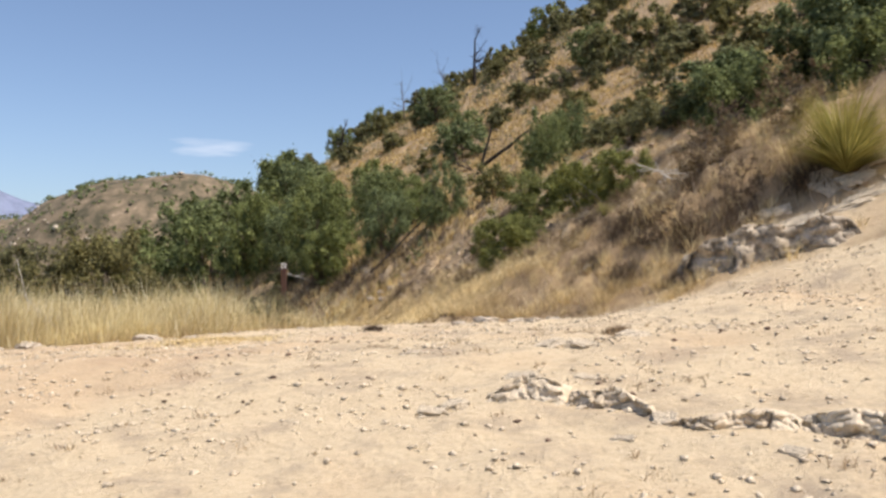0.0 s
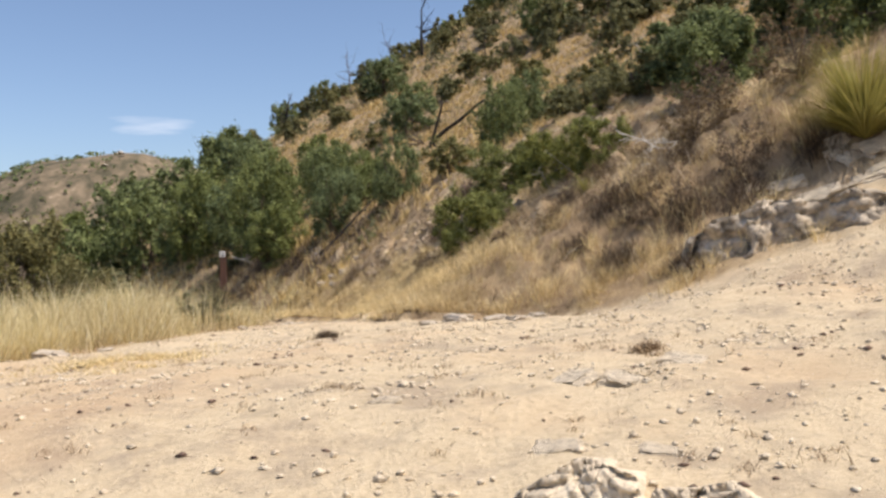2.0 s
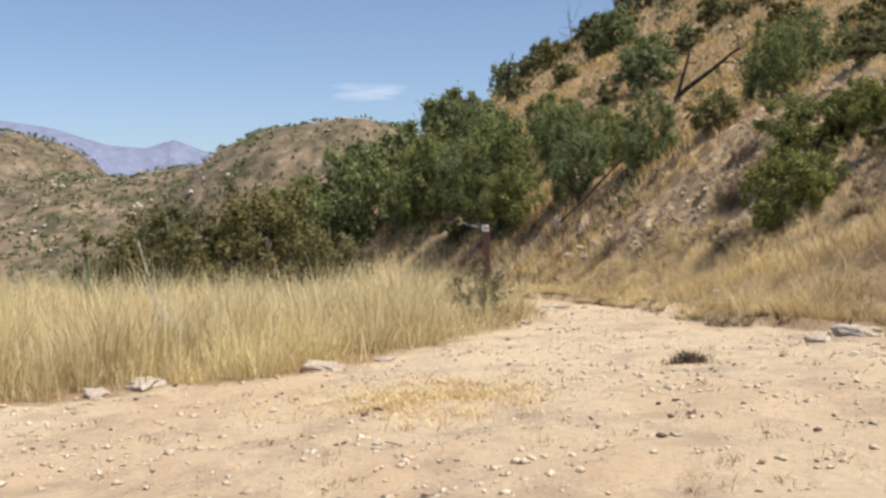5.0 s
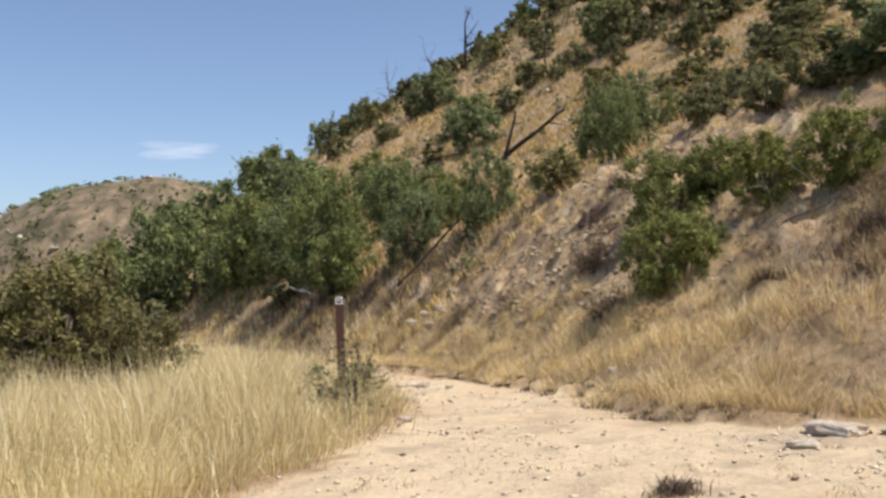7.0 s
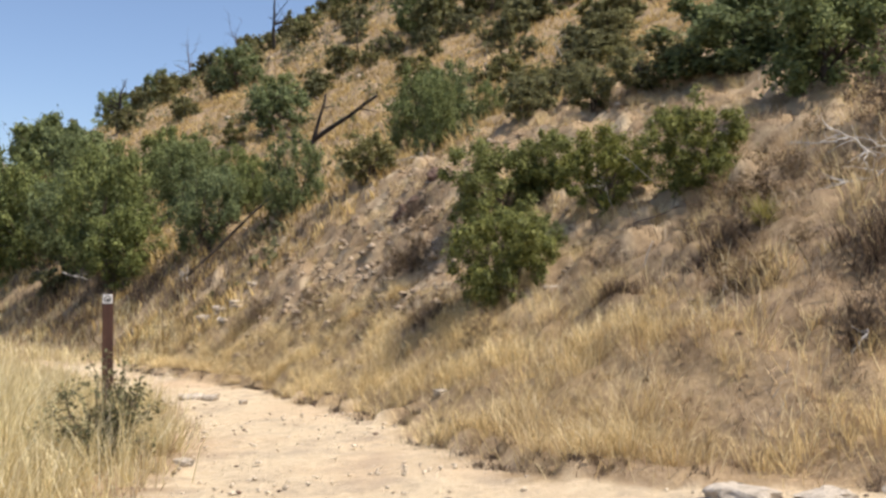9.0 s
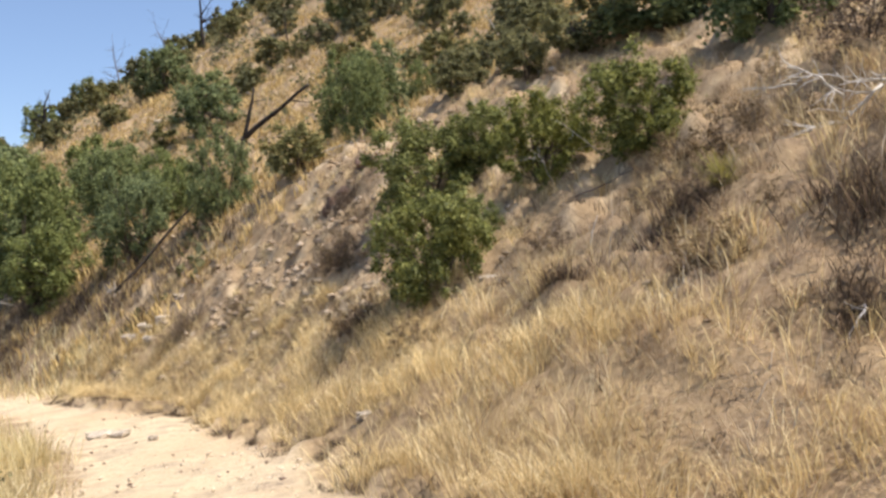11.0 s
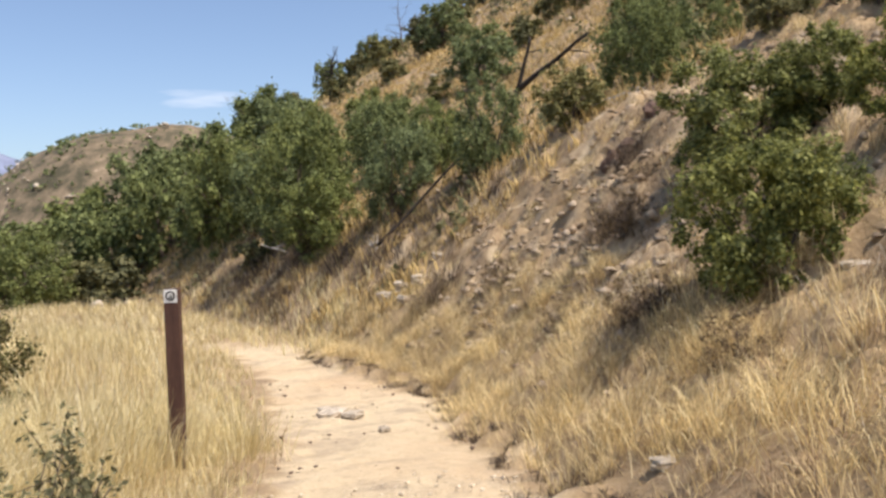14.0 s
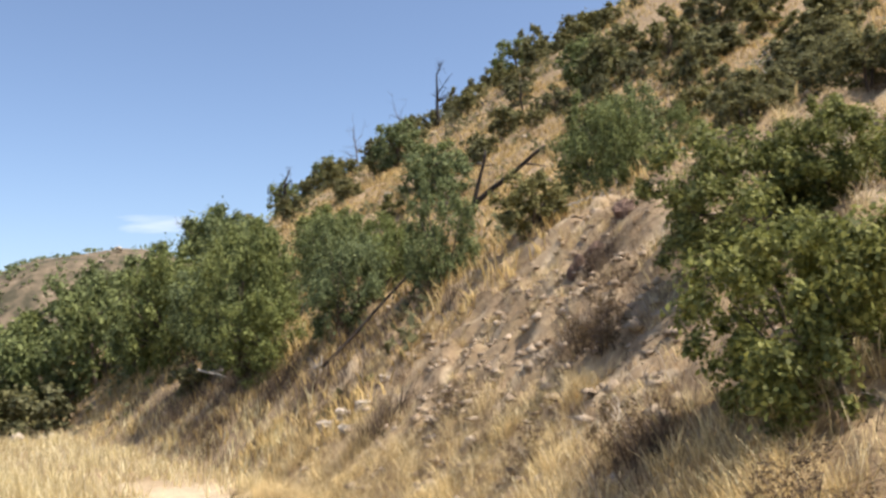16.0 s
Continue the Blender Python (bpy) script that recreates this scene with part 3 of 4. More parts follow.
SHRUBS_LOW = [(4.8, 29.2, 1.06, 0.69), (3.5, 29.6, 0.66, 0.56), (4.3, 31.8, 0.85, 0.6), (3.0, 33.0, 0.9, 0.62), (5.0, 35.8, 1.01, 0.67), (-0.8, 36.3, 1.05, 0.86),
              (3.9, 36.8, 0.65, 0.73), (5.5, 39.8, 0.89, 0.59), (7.1, 40.7, 1.05, 0.62), (6.4, 43.1, 1.05, 0.61), (15.4, 43.3, 1.81, 1.29), (9.6, 45.5, 1.75, 0.82),
              (-4.8, 45.5, 0.9, 0.8), (10.2, 46.4, 1.04, 0.73), (12.0, 49.8, 1.21, 0.85), (-12.6, 50.0, 1.0, 0.9), (10.5, 50.5, 0.92, 0.8), 
              (12.5, 52.0, 1.6, 1.1), (6.5, 52.5, 0.9, 0.6)]
SHRUBS_MIDDLE = [(9.6, 55.0, 0.83, 0.65), (3.4, 55.5, 0.8, 0.6), (15.4, 55.8, 1.03, 0.9), (15.2, 56.5, 1.55, 1.21), (-21.5, 57.0, 1.8, 1.3),
                 (14.5, 58, 1.4, 1.0), (-24.0, 58.5, 1.8, 1.3), (-26.6, 60.5, 2.0, 1.6), (-22.5, 61.0, 1.9, 1.5), (10.2, 61.5, 1.25, 1.5), (-27.6, 63.5, 2.1, 1.8),
                 (9.8, 64.3, 0.89, 0.89), (4.4, 64.4, 0.88, 0.64), (-6.0, 64.6, 0.95, 0.75), (11.7, 64.6, 1.44, 1.08), (12.9, 65.6, 2.2, 1.1), (13.1, 65.7, 1.42, 1.05),
                 (6.4, 66.1, 0.68, 0.76), (-30.0, 66.5, 2.2, 1.9)]
SHRUBS_HIGH = [(16.1, 67.0, 1.65, 1.24), (-0.7, 67.9, 1.0, 0.8), (-0.5, 68.6, 1.07, 0.77), (13.3, 69.0, 1.55, 0.86), (2.6, 69.3, 0.7, 0.88), (7.0, 70.7, 1.85, 2.0),
               (-1.1, 70.8, 1.06, 0.78), (11.5, 71.5, 1.87, 2.0), (1.0, 71.7, 1.5, 1.15), (16.9, 72.0, 1.28, 0.8), (15.5, 74, 2.4, 1.6), (10.5, 79, 1.5, 1.1),
               (15.7, 79.0, 1.44, 0.82), (-10.1, 79.9, 1.15, 0.83), (-10.7, 81.5, 1.05, 0.85), (-15.1, 84.7, 1.48, 0.99), (-8.1, 85.4, 1.5, 1.0), (-6.2, 86.8, 2.07, 1.61),
               (8.5, 88, 1.8, 1.4), (2.3, 89.8, 1.45, 1.21)]
SHRUBS_RIDGE = [(-1.2, 90, 1.4, 1.1), (-17.5, 92.0, 1.2, 0.9), (12.0, 92.2, 1.25, 1.25), (-13.3, 92.7, 1.39, 1.49), (5.6, 95, 1.5, 1.2), (5.3, 96.8, 1.86, 2.39),
                (-12.5, 98, 1.5, 1.2), (-0.1, 99.8, 1.48, 1.3), (-16.7, 103.7, 1.54, 1.54), (-4.1, 107.9, 1.61, 1.16), (11.1, 109.8, 1.73, 1.55), (-2.3, 110.0, 1.23, 1.11),
                (-6.5, 111, 1.9, 1.7), (-25.8, 113, 2.0, 1.6), (-1.7, 113.7, 1.4, 1.7), (-11.5, 116.0, 2.0, 1.8), (-19.9, 118.0, 1.79, 1.79), (3.4, 122, 2.1, 2.0)]
for i, (x, y, sx, sz) in enumerate(SHRUBS_LOW + SHRUBS_MIDDLE + SHRUBS_HIGH + SHRUBS_RIDGE):
    put(shrubs[i % 4] if y < 50 else far_shrubs[i % 3], x, y, sx, sz, i * 1.7)
spare = np.random.RandomState(77)
for i in range(46):
    x, y = spare.uniform(2, 22), spare.uniform(32, 100)
    if x - foot(y) > 11 + 0.1 * y:
        r = spare.uniform(0.5, 1.1) * (0.6 + y / 90)
        put(far_shrubs[i % 3] if y > 45 else shrubs[i % 4], x, y, r, r * spare.uniform(0.6, 0.95), i * 1.1)
for m in oaks + shrubs + far_oaks + far_shrubs:
    clear(m)

# ---- nearer bushes ----
manz = [woody("manzanita_bush", 300 + i, MANZ, BARK, "leafy bright green manzanita bush on the slope above the trail", "bush", 21000, 0.0285, 130, -0.8, "green bushes above the trail", 4, 0.88, (0.08, 0.20), 0.030, 16, True) for i in range(3)]
for i, (x, y, sx, sz) in enumerate([(0.62, 26.8, 1.22, 0.98), (-0.38, 22.75, 0.86, 0.84), (0.25, 23.3, 0.52, 0.52), (1.55, 23.7, 0.80, 0.80), (2.25, 22.3, 0.80, 0.78), (1.5, 26.4, 0.75, 0.75)]):
    put(manz[i % 3], x, y, sx, sz, i * 2.4)
for m in manz:
    clear(m)
big = woody("evergreen_oak", 330, OAK, BARK, "broad dark evergreen oak high on the bank", "tree", 15000, 0.042, 70, -0.5, "", 3, 0.85, (0.12, 0.28), 0.07, 16, True)
put(big, 6.3, 28.4, 1.9, 1.15, 0.4)
put(big, 5.2, 23.3, 1.1, 1.15, 2.4)
put(big, 8.6, 26.5, 1.8, 1.6, 4.0)
put(big, 8.2, 22.6, 1.5, 1.5, 5.0)
put(big, 6.75, 19.6, 1.0, 0.95, 1.2)
clear(big)
mesq = [woody("mesquite_bush", 340 + i, GREY, BARK, "grey-green thorny bush standing in tall dry grass", "bush", 12000, 0.030, 70, -0.75, "grey bushes below the trail", 6, 0.88, (0.10, 0.24), 0.022, 44, True) for i in range(2)]
for i, (x, y, sx, sz) in enumerate([(-11.6, 25.6, 1.8, 1.85), (-13.2, 26.8, 1.9, 2.1), (-10.2, 26.3, 1.2, 1.25), (-14.8, 25.6, 1.5, 1.5), (-12.0, 28.0, 1.7, 2.25), (-17.0, 31.0, 1.8, 1.9)]):
    put(mesq[i % 2], x, y, sx, sz, i * 1.9)
for m in mesq:
    clear(m)


dead = woody("dead_bush", 350, DEADLEAF, BARK, "withered brown leafless bush on the bank", "bush", 3000, 0.030, 50, -0.7, "withered bushes on the bank", 6, 0.86, (0.12, 0.28), 0.018, 40, True)
for i, (x, y, sx, sz) in enumerate([(3.3, 18.3, 0.75, 0.6), (4.2, 20.6, 0.8, 0.65), (4.7, 18.0, 0.8, 0.7), (2.5, 16.9, 0.5, 0.45), (3.5, 17.0, 0.6, 0.5), (2.4, 20.6, 0.5, 0.4), (-0.95, 27.0, 0.5, 0.42), (-1.25, 23.9, 0.42, 0.3), (-0.95, 21.4, 0.36, 0.28), (0.9, 18.6, 0.4, 0.3), (1.5, 20.3, 0.42, 0.3), (-1.9, 25.6, 0.36, 0.25), (-0.3, 29.4, 0.45, 0.32), (-2.6, 29.6, 0.5, 0.35), (0.6, 21.4, 0.36, 0.26)]):
    put(dead, x, y, sx, sz, i * 1.3)
withered = np.random.RandomState(78)
for i in range(16):
    r = withered.uniform(0.2, 0.38)
    put(dead, withered.uniform(0.6, 4.0), withered.uniform(16.8, 22.0), r, r * withered.uniform(0.6, 0.85), i * 2.3)
clear(dead)


def thorn_shrub(x, y, r, seed):
    """A sparse, spiky shrub of thin arching stems."""
    rng = np.random.RandomState(seed)
    root = thing("thorn_shrub", x, y, gz(x, y), "sparse grey-green thorny shrub at the foot of the marker post", "shrub")
    tips = []
    for k in range(26):
        wood = Shape()
        az = rng.uniform(0, 6.28)
        w = np.array((math.cos(az) * 0.75, math.sin(az) * 0.75, rng.uniform(0.5, 1.3)))
        pts = limb(wood, rng, (rng.normal(0, 0.03), rng.normal(0, 0.03), -0.03), w, r * rng.uniform(0.7, 1.25), 0.011, 0.18, 6, 4, 0.3)
        tips += pts[2:]
        for j in range(3):
            p = pts[rng.randint(2, 7)]
            tips += limb(wood, rng, p, rng.normal(0, 1, 3) + (0, 0, 0.5), r * 0.32, 0.005, 0.2, 3, 3, 0.4)
        part("stem", wood.mesh("stem", BARK), root)
    c = np.array(tips)
    v, q = leaves(rng, c, np.full(len(c), 0.08), 3400, 0.022)
    part("foliage", mesh_from("foliage", v, [q], GREY), root)


thorn_shrub(-5.0, 19.1, 0.72, 5)


def rosette(name, x, y, r, count, mat, label, category, seed, flop=0.5, width=0.03):
    """Long narrow leaves that spring from one root."""
    rng = np.random.RandomState(seed)
    root = thing(name, x, y, gz(x, y), label, category)
    s = Shape()
    for k in range(count):
        az, up = rng.uniform(0, 6.28), rng.uniform(0.15, 1.0)
        d = np.array((math.cos(az), math.sin(az), 0))
        sd = np.array((-math.sin(az), math.cos(az), 0)) * width * rng.uniform(0.6, 1.2)
        length = r * rng.uniform(0.75, 1.25)
        pts = []
        for j in range(5):
            u = j / 4
            pts.append(d * length * (u * (1 - up * 0.75) + flop * 0.35 * u * u) + np.array((0, 0, length * (u * (0.35 + 0.75 * up) - flop * 0.45 * u * u * (1.2 - up)))))
        v = []
        for j, p in enumerate(pts):
            w = (1, 0.95, 0.75, 0.45, 0.06)[j]
            v += [p - sd * w, p + sd * w]
        s.add(np.array(v), [(2 * j, 2 * j + 1, 2 * j + 3, 2 * j + 2) for j in range(4)])
    part("foliage", s.mesh("foliage", mat), root)
    return root


rosette("bear_grass", 4.95, 16.3, 1.2, 2200, BEAR, "big yellow-green bear grass clump on top of the rock bank", "bear grass", 41, 0.6, 0.007)
rosette("sotol", -13.4, 22.2, 1.3, 160, SPIKE, "grey-green sotol with stiff narrow leaves behind the grass", "sotol", 42, 0.15, 0.016)
rosette("sotol", -12.5, 22.9, 1.1, 120, SPIKE, "grey-green sotol with stiff narrow leaves behind the grass", "sotol", 43, 0.15, 0.016)


rosette("green_weed", 1.66, 19.55, 0.36, 320, BEAR, "yellow-green weed growing in the dry brush", "weed", 44, 0.8, 0.005)


# ---- dead wood ----
def dead_tree(x, y, h, radius, seed, mat, label, forks=5, twig=0.55, lean=(0, 0)):
    rng = np.random.RandomState(seed)
    root = thing("dead_tree", x, y, gz(x, y), label, "dead tree")
    s = Shape()
    pts = limb(s, rng, (0, 0, -0.2), (lean[0], lean[1], 1), h, radius, 0.10, 8, 7, 0.35)
    for k in range(forks):
        t = Shape()
        p = pts[rng.randint(3, 9)]
        w = rng.normal(0, 1, 3)
        w[2] = abs(w[2]) * 0.8 + 0.5
        q = limb(t, rng, p, w, h * twig * rng.uniform(0.5, 1), radius * 0.34, 0.22, 5, 5, 0.25)
        for j in range(4):
            w2 = rng.normal(0, 1, 3) + (0, 0, 0.6)
            limb(t, rng, q[rng.randint(1, 6)], w2, h * twig * 0.4, radius * 0.13, 0.25, 4, 4, 0.3)
        part("branch", t.mesh("branch", mat, True), root)
    part("trunk", s.mesh("trunk", mat, True), root)
    return root


dead_tree(-16.3, 86.4, 3.6, 0.26, 51, CHAR, "burnt black dead tree with bare twigs on the ridge", 6, 0.5, (0.12, 0))
dead_tree(-3.7, 103.0, 5.6, 0.22, 52, CHAR, "tall burnt dead tree with thin bare branches on the ridge", 7, 0.5, (-0.1, 0))
dead_tree(-12.6, 108.0, 4.4, 0.10, 53, BARK, "thin grey dead tree with bare twigs on the ridge", 9, 0.55)
dead_tree(-7.5, 110.0, 4.2, 0.08, 57, BARK, "thin grey dead tree with bare twigs on the ridge", 8, 0.6)
dead_tree(-24.0, 88.0, 3.2, 0.06, 58, BARK, "thin grey dead tree with bare twigs on the ridge", 9, 0.6)
dead_tree(9.4, 48.4, 1.7, 0.05, 54, DRIFT, "small bleached dead sapling on the slope", 4, 0.5, (-0.2, 0))
dead_tree(2.2, 72.0, 3.2, 0.07, 55, CHAR, "thin burnt dead sapling on the slope", 2, 0.25)


def forked_snag():
    """A burnt trunk that splits near the ground into two long limbs."""
    rng = np.random.RandomState(56)
    root = thing("forked_snag", -1.75, 53.4, gz(-1.75, 53.4), "burnt forked trunk leaning out over the dry slope", "dead tree")
    s = Shape()
    limb(s, rng, (0, 0, -0.2), (0, 0, 1), 0.55, 0.2, 0.05, 3, 7, 0.8)
    part("stump", s.mesh("stump", CHAR, True), root)
    for w, n, r in (((0.35, -0.1, 1.0), 2.4, 0.11), ((1.0, -0.6, 0.72), 4.0, 0.14)):
        b = Shape()
        p = limb(b, rng, (0, 0, 0.3), w, n, r, 0.06, 7, 6, 0.45)
        limb(b, rng, p[5], (0.8, 0, 0.1), n * 0.25, r * 0.35, 0.2, 4, 5)
        part("limb", b.mesh("limb", CHAR, True), root)
    t = Shape()
    for k in range(12):
        limb(t, rng, (-0.4, 0, 0.2), (rng.uniform(-1.4, -0.3), rng.normal(0, 0.4), rng.uniform(0.0, 0.6)), rng.uniform(0.9, 2.0), 0.03, 0.2, 5, 4)
    part("branches", t.mesh("branches", BARK, True), root)


forked_snag()


def fallen_trunk():
    rng = np.random.RandomState(61)
    x, y = -6.3, 40.8
    root = thing("fallen_trunk", x, y, gz(x, y), "fallen burnt trunk with a splintered pale root end", "dead tree")
    s = Shape()
    e = np.array((-3.75, 41.2, gz(-3.75, 41.2) + 0.35)) - np.array((x, y, gz(x, y)))
    limb(s, rng, (0, 0, 0.12), e, np.linalg.norm(e) * 1.15, 0.055, 0.06, 8, 7, 0.6)
    part("trunk", s.mesh("trunk", CHAR, True), root)
    t = Shape()
    for k in range(16):
        limb(t, rng, (0, 0, 0.12), (rng.normal(-0.3, 0.8), rng.normal(0, 0.6), rng.normal(0.0, 0.8)), rng.uniform(0.2, 0.55), 0.025, 0.1, 3, 4, 0.2)
    part("splinters", t.mesh("splinters", DRIFT), root, "splintered pale wood")


fallen_trunk()


def loose_branch(x, y, lift, way, length, radius, seed, mat, label, twigs=4, bend=0.2):
    rng = np.random.RandomState(seed)
    root = thing("dead_branch", x, y, gz(x, y) + lift, label, "branch", "dead branches")
    s = Shape()
    p = limb(s, rng, (0, 0, -0.03), way, length, radius, bend, 7, 6, 0.3)
    part("limb", s.mesh("limb", mat, True), root)
    for k in range(twigs):
        b = Shape()
        w = np.array(way) / np.linalg.norm(way) + rng.normal(0, 0.6, 3)
        limb(b, rng, p[rng.randint(1, 7)], w, length * rng.uniform(0.3, 0.6), radius * 0.5, bend, 5, 5, 0.25)
        part("twig", b.mesh("twig", mat, True), root)


loose_branch(-11.7, 47.6, 1.3, (1, 0.1, -0.35), 1.3, 0.032, 71, DRIFT, "curved bleached branch hanging under the oaks", 1)
loose_branch(3.15, 19.2, 0.2, (-1, 0.1, -0.12), 0.85, 0.017, 72, WHITEWOOD, "tangle of bleached dead branches on the bank", 20, 0.32)
loose_branch(3.2, 19.05, 0.16, (-0.9, -0.4, 0.02), 0.6, 0.014, 85, WHITEWOOD, "tangle of bleached dead branches on the bank", 12, 0.32)
loose_branch(1.15, 17.2, 0.12, (-0.3, -0.6, -0.2), 0.35, 0.010, 86, WHITEWOOD, "small bleached branch lying in a dark hollow", 7, 0.35)
loose_branch(2.9, 19.4, 0.18, (-1, -0.3, 0.1), 0.8, 0.016, 73, WHITEWOOD, "tangle of bleached dead branches on the bank", 11, 0.28)
loose_branch(3.3, 20.6, 0.15, (-1, 0.1, 0.1), 0.6, 0.013, 74, DRIFT, "bleached dead branch lying on the bank", 5, 0.25)
loose_branch(1.2, 21.9, 0.12, (1, 0.1, 0.30), 0.9, 0.014, 75, BARK, "arched brown dead branch on the bank", 2, 0.2)
loose_branch(0.82, 20.7, 0.0, (0.1, 0, 1), 0.35, 0.012, 76, DRIFT, "short bleached stick standing in the dry brush", 1)
loose_branch(1.45, 23.2, 0.1, (-0.5, -0.3, 1), 0.6, 0.008, 77, DRIFT, "bare grey sticks beside the green bush", 4)
loose_branch(1.9, 22.6, 0.1, (-1, -0.2, 0.6), 0.7, 0.009, 78, DRIFT, "bare grey sticks beside the green bush", 4)
loose_branch(2.1, 23.0, 1.1, (-1, -0.2, 0.3), 0.55, 0.007, 79, DRIFT, "bare grey twigs on top of the green bush", 7, 0.3)
loose_branch(0.3, 18.6, 0.05, (0.5, -0.4, 0.5), 0.5, 0.006, 80, DRIFT, "thin bleached twigs in the dry brush", 6, 0.3)
loose_branch(-7.6, 15.6, 0.05, (-0.1, 0, 1), 1.35, 0.014, 81, DRIFT, "tall pale dead stalk standing in the grass", 2, 0.06)
loose_branch(-7.1, 15.2, 0.3, (-0.8, 0.2, 0.5), 0.9, 0.012, 82, DRIFT, "pale dead stalk leaning in the grass", 1, 0.06)
loose_branch(-0.4, 35.8, 0.4, (1, 0, 0.2), 1.2, 0.02, 83, DRIFT, "grey dead twigs in front of a shrub", 8, 0.3)


# ---- trail marker ----
def marker_post():
    x, y, w, h = -5.5, 22.65, 0.062, 1.60
    z = gz(x, y) - 0.15
    root = thing("trail_marker_post", x, y, z, "square dark brown wooden trail post with a white marker plate", "post")
    bm = bmesh.new()
    bmesh.ops.create_cube(bm, size=1)
    for v in bm.verts:
        v.co = Vector((v.co.x * 2 * w, v.co.y * 2 * w, (v.co.z + 0.5) * (h + 0.15)))
    bmesh.ops.bevel(bm, geom=[e for e in bm.edges], offset=0.006, segments=2, affect="EDGES")
    me = bpy.data.meshes.new("post")
    bm.to_mesh(me)
    bm.free()
    me.materials.append(POST)
    part("post", me, root, "dark brown stained wood")
    top = h + 0.15
    bm = bmesh.new()
    bmesh.ops.create_cube(bm, size=1)
    for v in bm.verts:
        v.co = Vector((v.co.x * 0.116, v.co.y * 0.004 - w - 0.002, v.co.z * 0.116 + top - 0.062))
    bmesh.ops.bevel(bm, geom=[e for e in bm.edges], offset=0.001, segments=1, affect="EDGES")
    me = bpy.data.meshes.new("plate")
    bm.to_mesh(me)
    bm.free()
    me.materials.append(PLATE)
    plate = part("plate", me, root, "white square plate")
    # a plain dark ring with a solid core stands for the trail emblem
    s = Shape()
    n = 28
    for r0, r1 in ((0.030, 0.044),):
        th = np.arange(n) * 2 * math.pi / n
        v = [(r * math.cos(a) * (0.9 if r == r0 else 1), -w - 0.0062, top - 0.062 + r * math.sin(a)) for r in (r0, r1) for a in th]
        s.add(np.array(v), [(k, (k + 1) % n, n + (k + 1) % n, n + k) for k in range(n)])
    s.add(np.array([(-0.022, -w - 0.0062, top - 0.088), (0.024, -w - 0.0062, top - 0.084), (0.004, -w - 0.0062, top - 0.045)]), (), [(0, 1, 2)])
    part("emblem", s.mesh("emblem", INK), plate, "dark round emblem")
    root.rotation_euler = (0, radians(0.0), radians(6))


marker_post()


# ---- rock ----
def boulder(name, x, y, size, turn, seed, mat, label, category="rock", group="", lift=0.0, layers=0, level=3, rough=0.22):
    ob = new(name, stone_mesh(name, seed, mat, (1, 1, 1), level, rough, layers))
    ob.location = (x, y, gz(x, y) + lift)
    ob.rotation_euler = (0, 0, turn)
    ob.scale = size
    return tagged(ob, label, category, group)


def block_mesh(name, seed, mat, rough=0.07, crack=1.0):
    """A squared, cracked block one unit in size with broken faces."""
    rs = np.random.RandomState(seed)
    off = Vector(rs.uniform(-50, 50, 3))
    bm = bmesh.new()
    bmesh.ops.create_cube(bm, size=1)
    bmesh.ops.subdivide_edges(bm, edges=bm.edges[:], cuts=9, use_grid_fill=True)
    for v in bm.verts:
        p = v.co.copy()
        q = Vector((p.x * 2.0, p.y * 2.0, p.z * 3.0)) + off
        cell = noise.cell_vector(Vector((p.x * 3.1, p.y * 3.1, p.z * 4.2)) + off)
        n = Vector((noise.noise(q), noise.noise(q + Vector((9, 0, 0))), noise.noise(q + Vector((0, 9, 0)))))
        inward = max(abs(p.x), abs(p.y)) * 2
        p.x += n.x * rough * 1.3 + (cell.x - 0.5) * 0.10 * crack * inward
        p.y += n.y * rough * 1.3 + (cell.y - 0.5) * 0.14 * crack * inward
        p.z += n.z * rough + noise.noise(q * 2.7) * 0.04
        shrink = 1 - 0.16 * max(0.0, abs(v.co.z) * 2 - 0.75) / 0.25 * (abs(v.co.x) > 0.45 or abs(v.co.y) > 0.45)
        v.co = Vector((p.x * shrink, p.y * shrink, p.z))
    me = bpy.data.meshes.new(name)
    bm.to_mesh(me)
    bm.free()
    me.materials.append(mat)
    return me


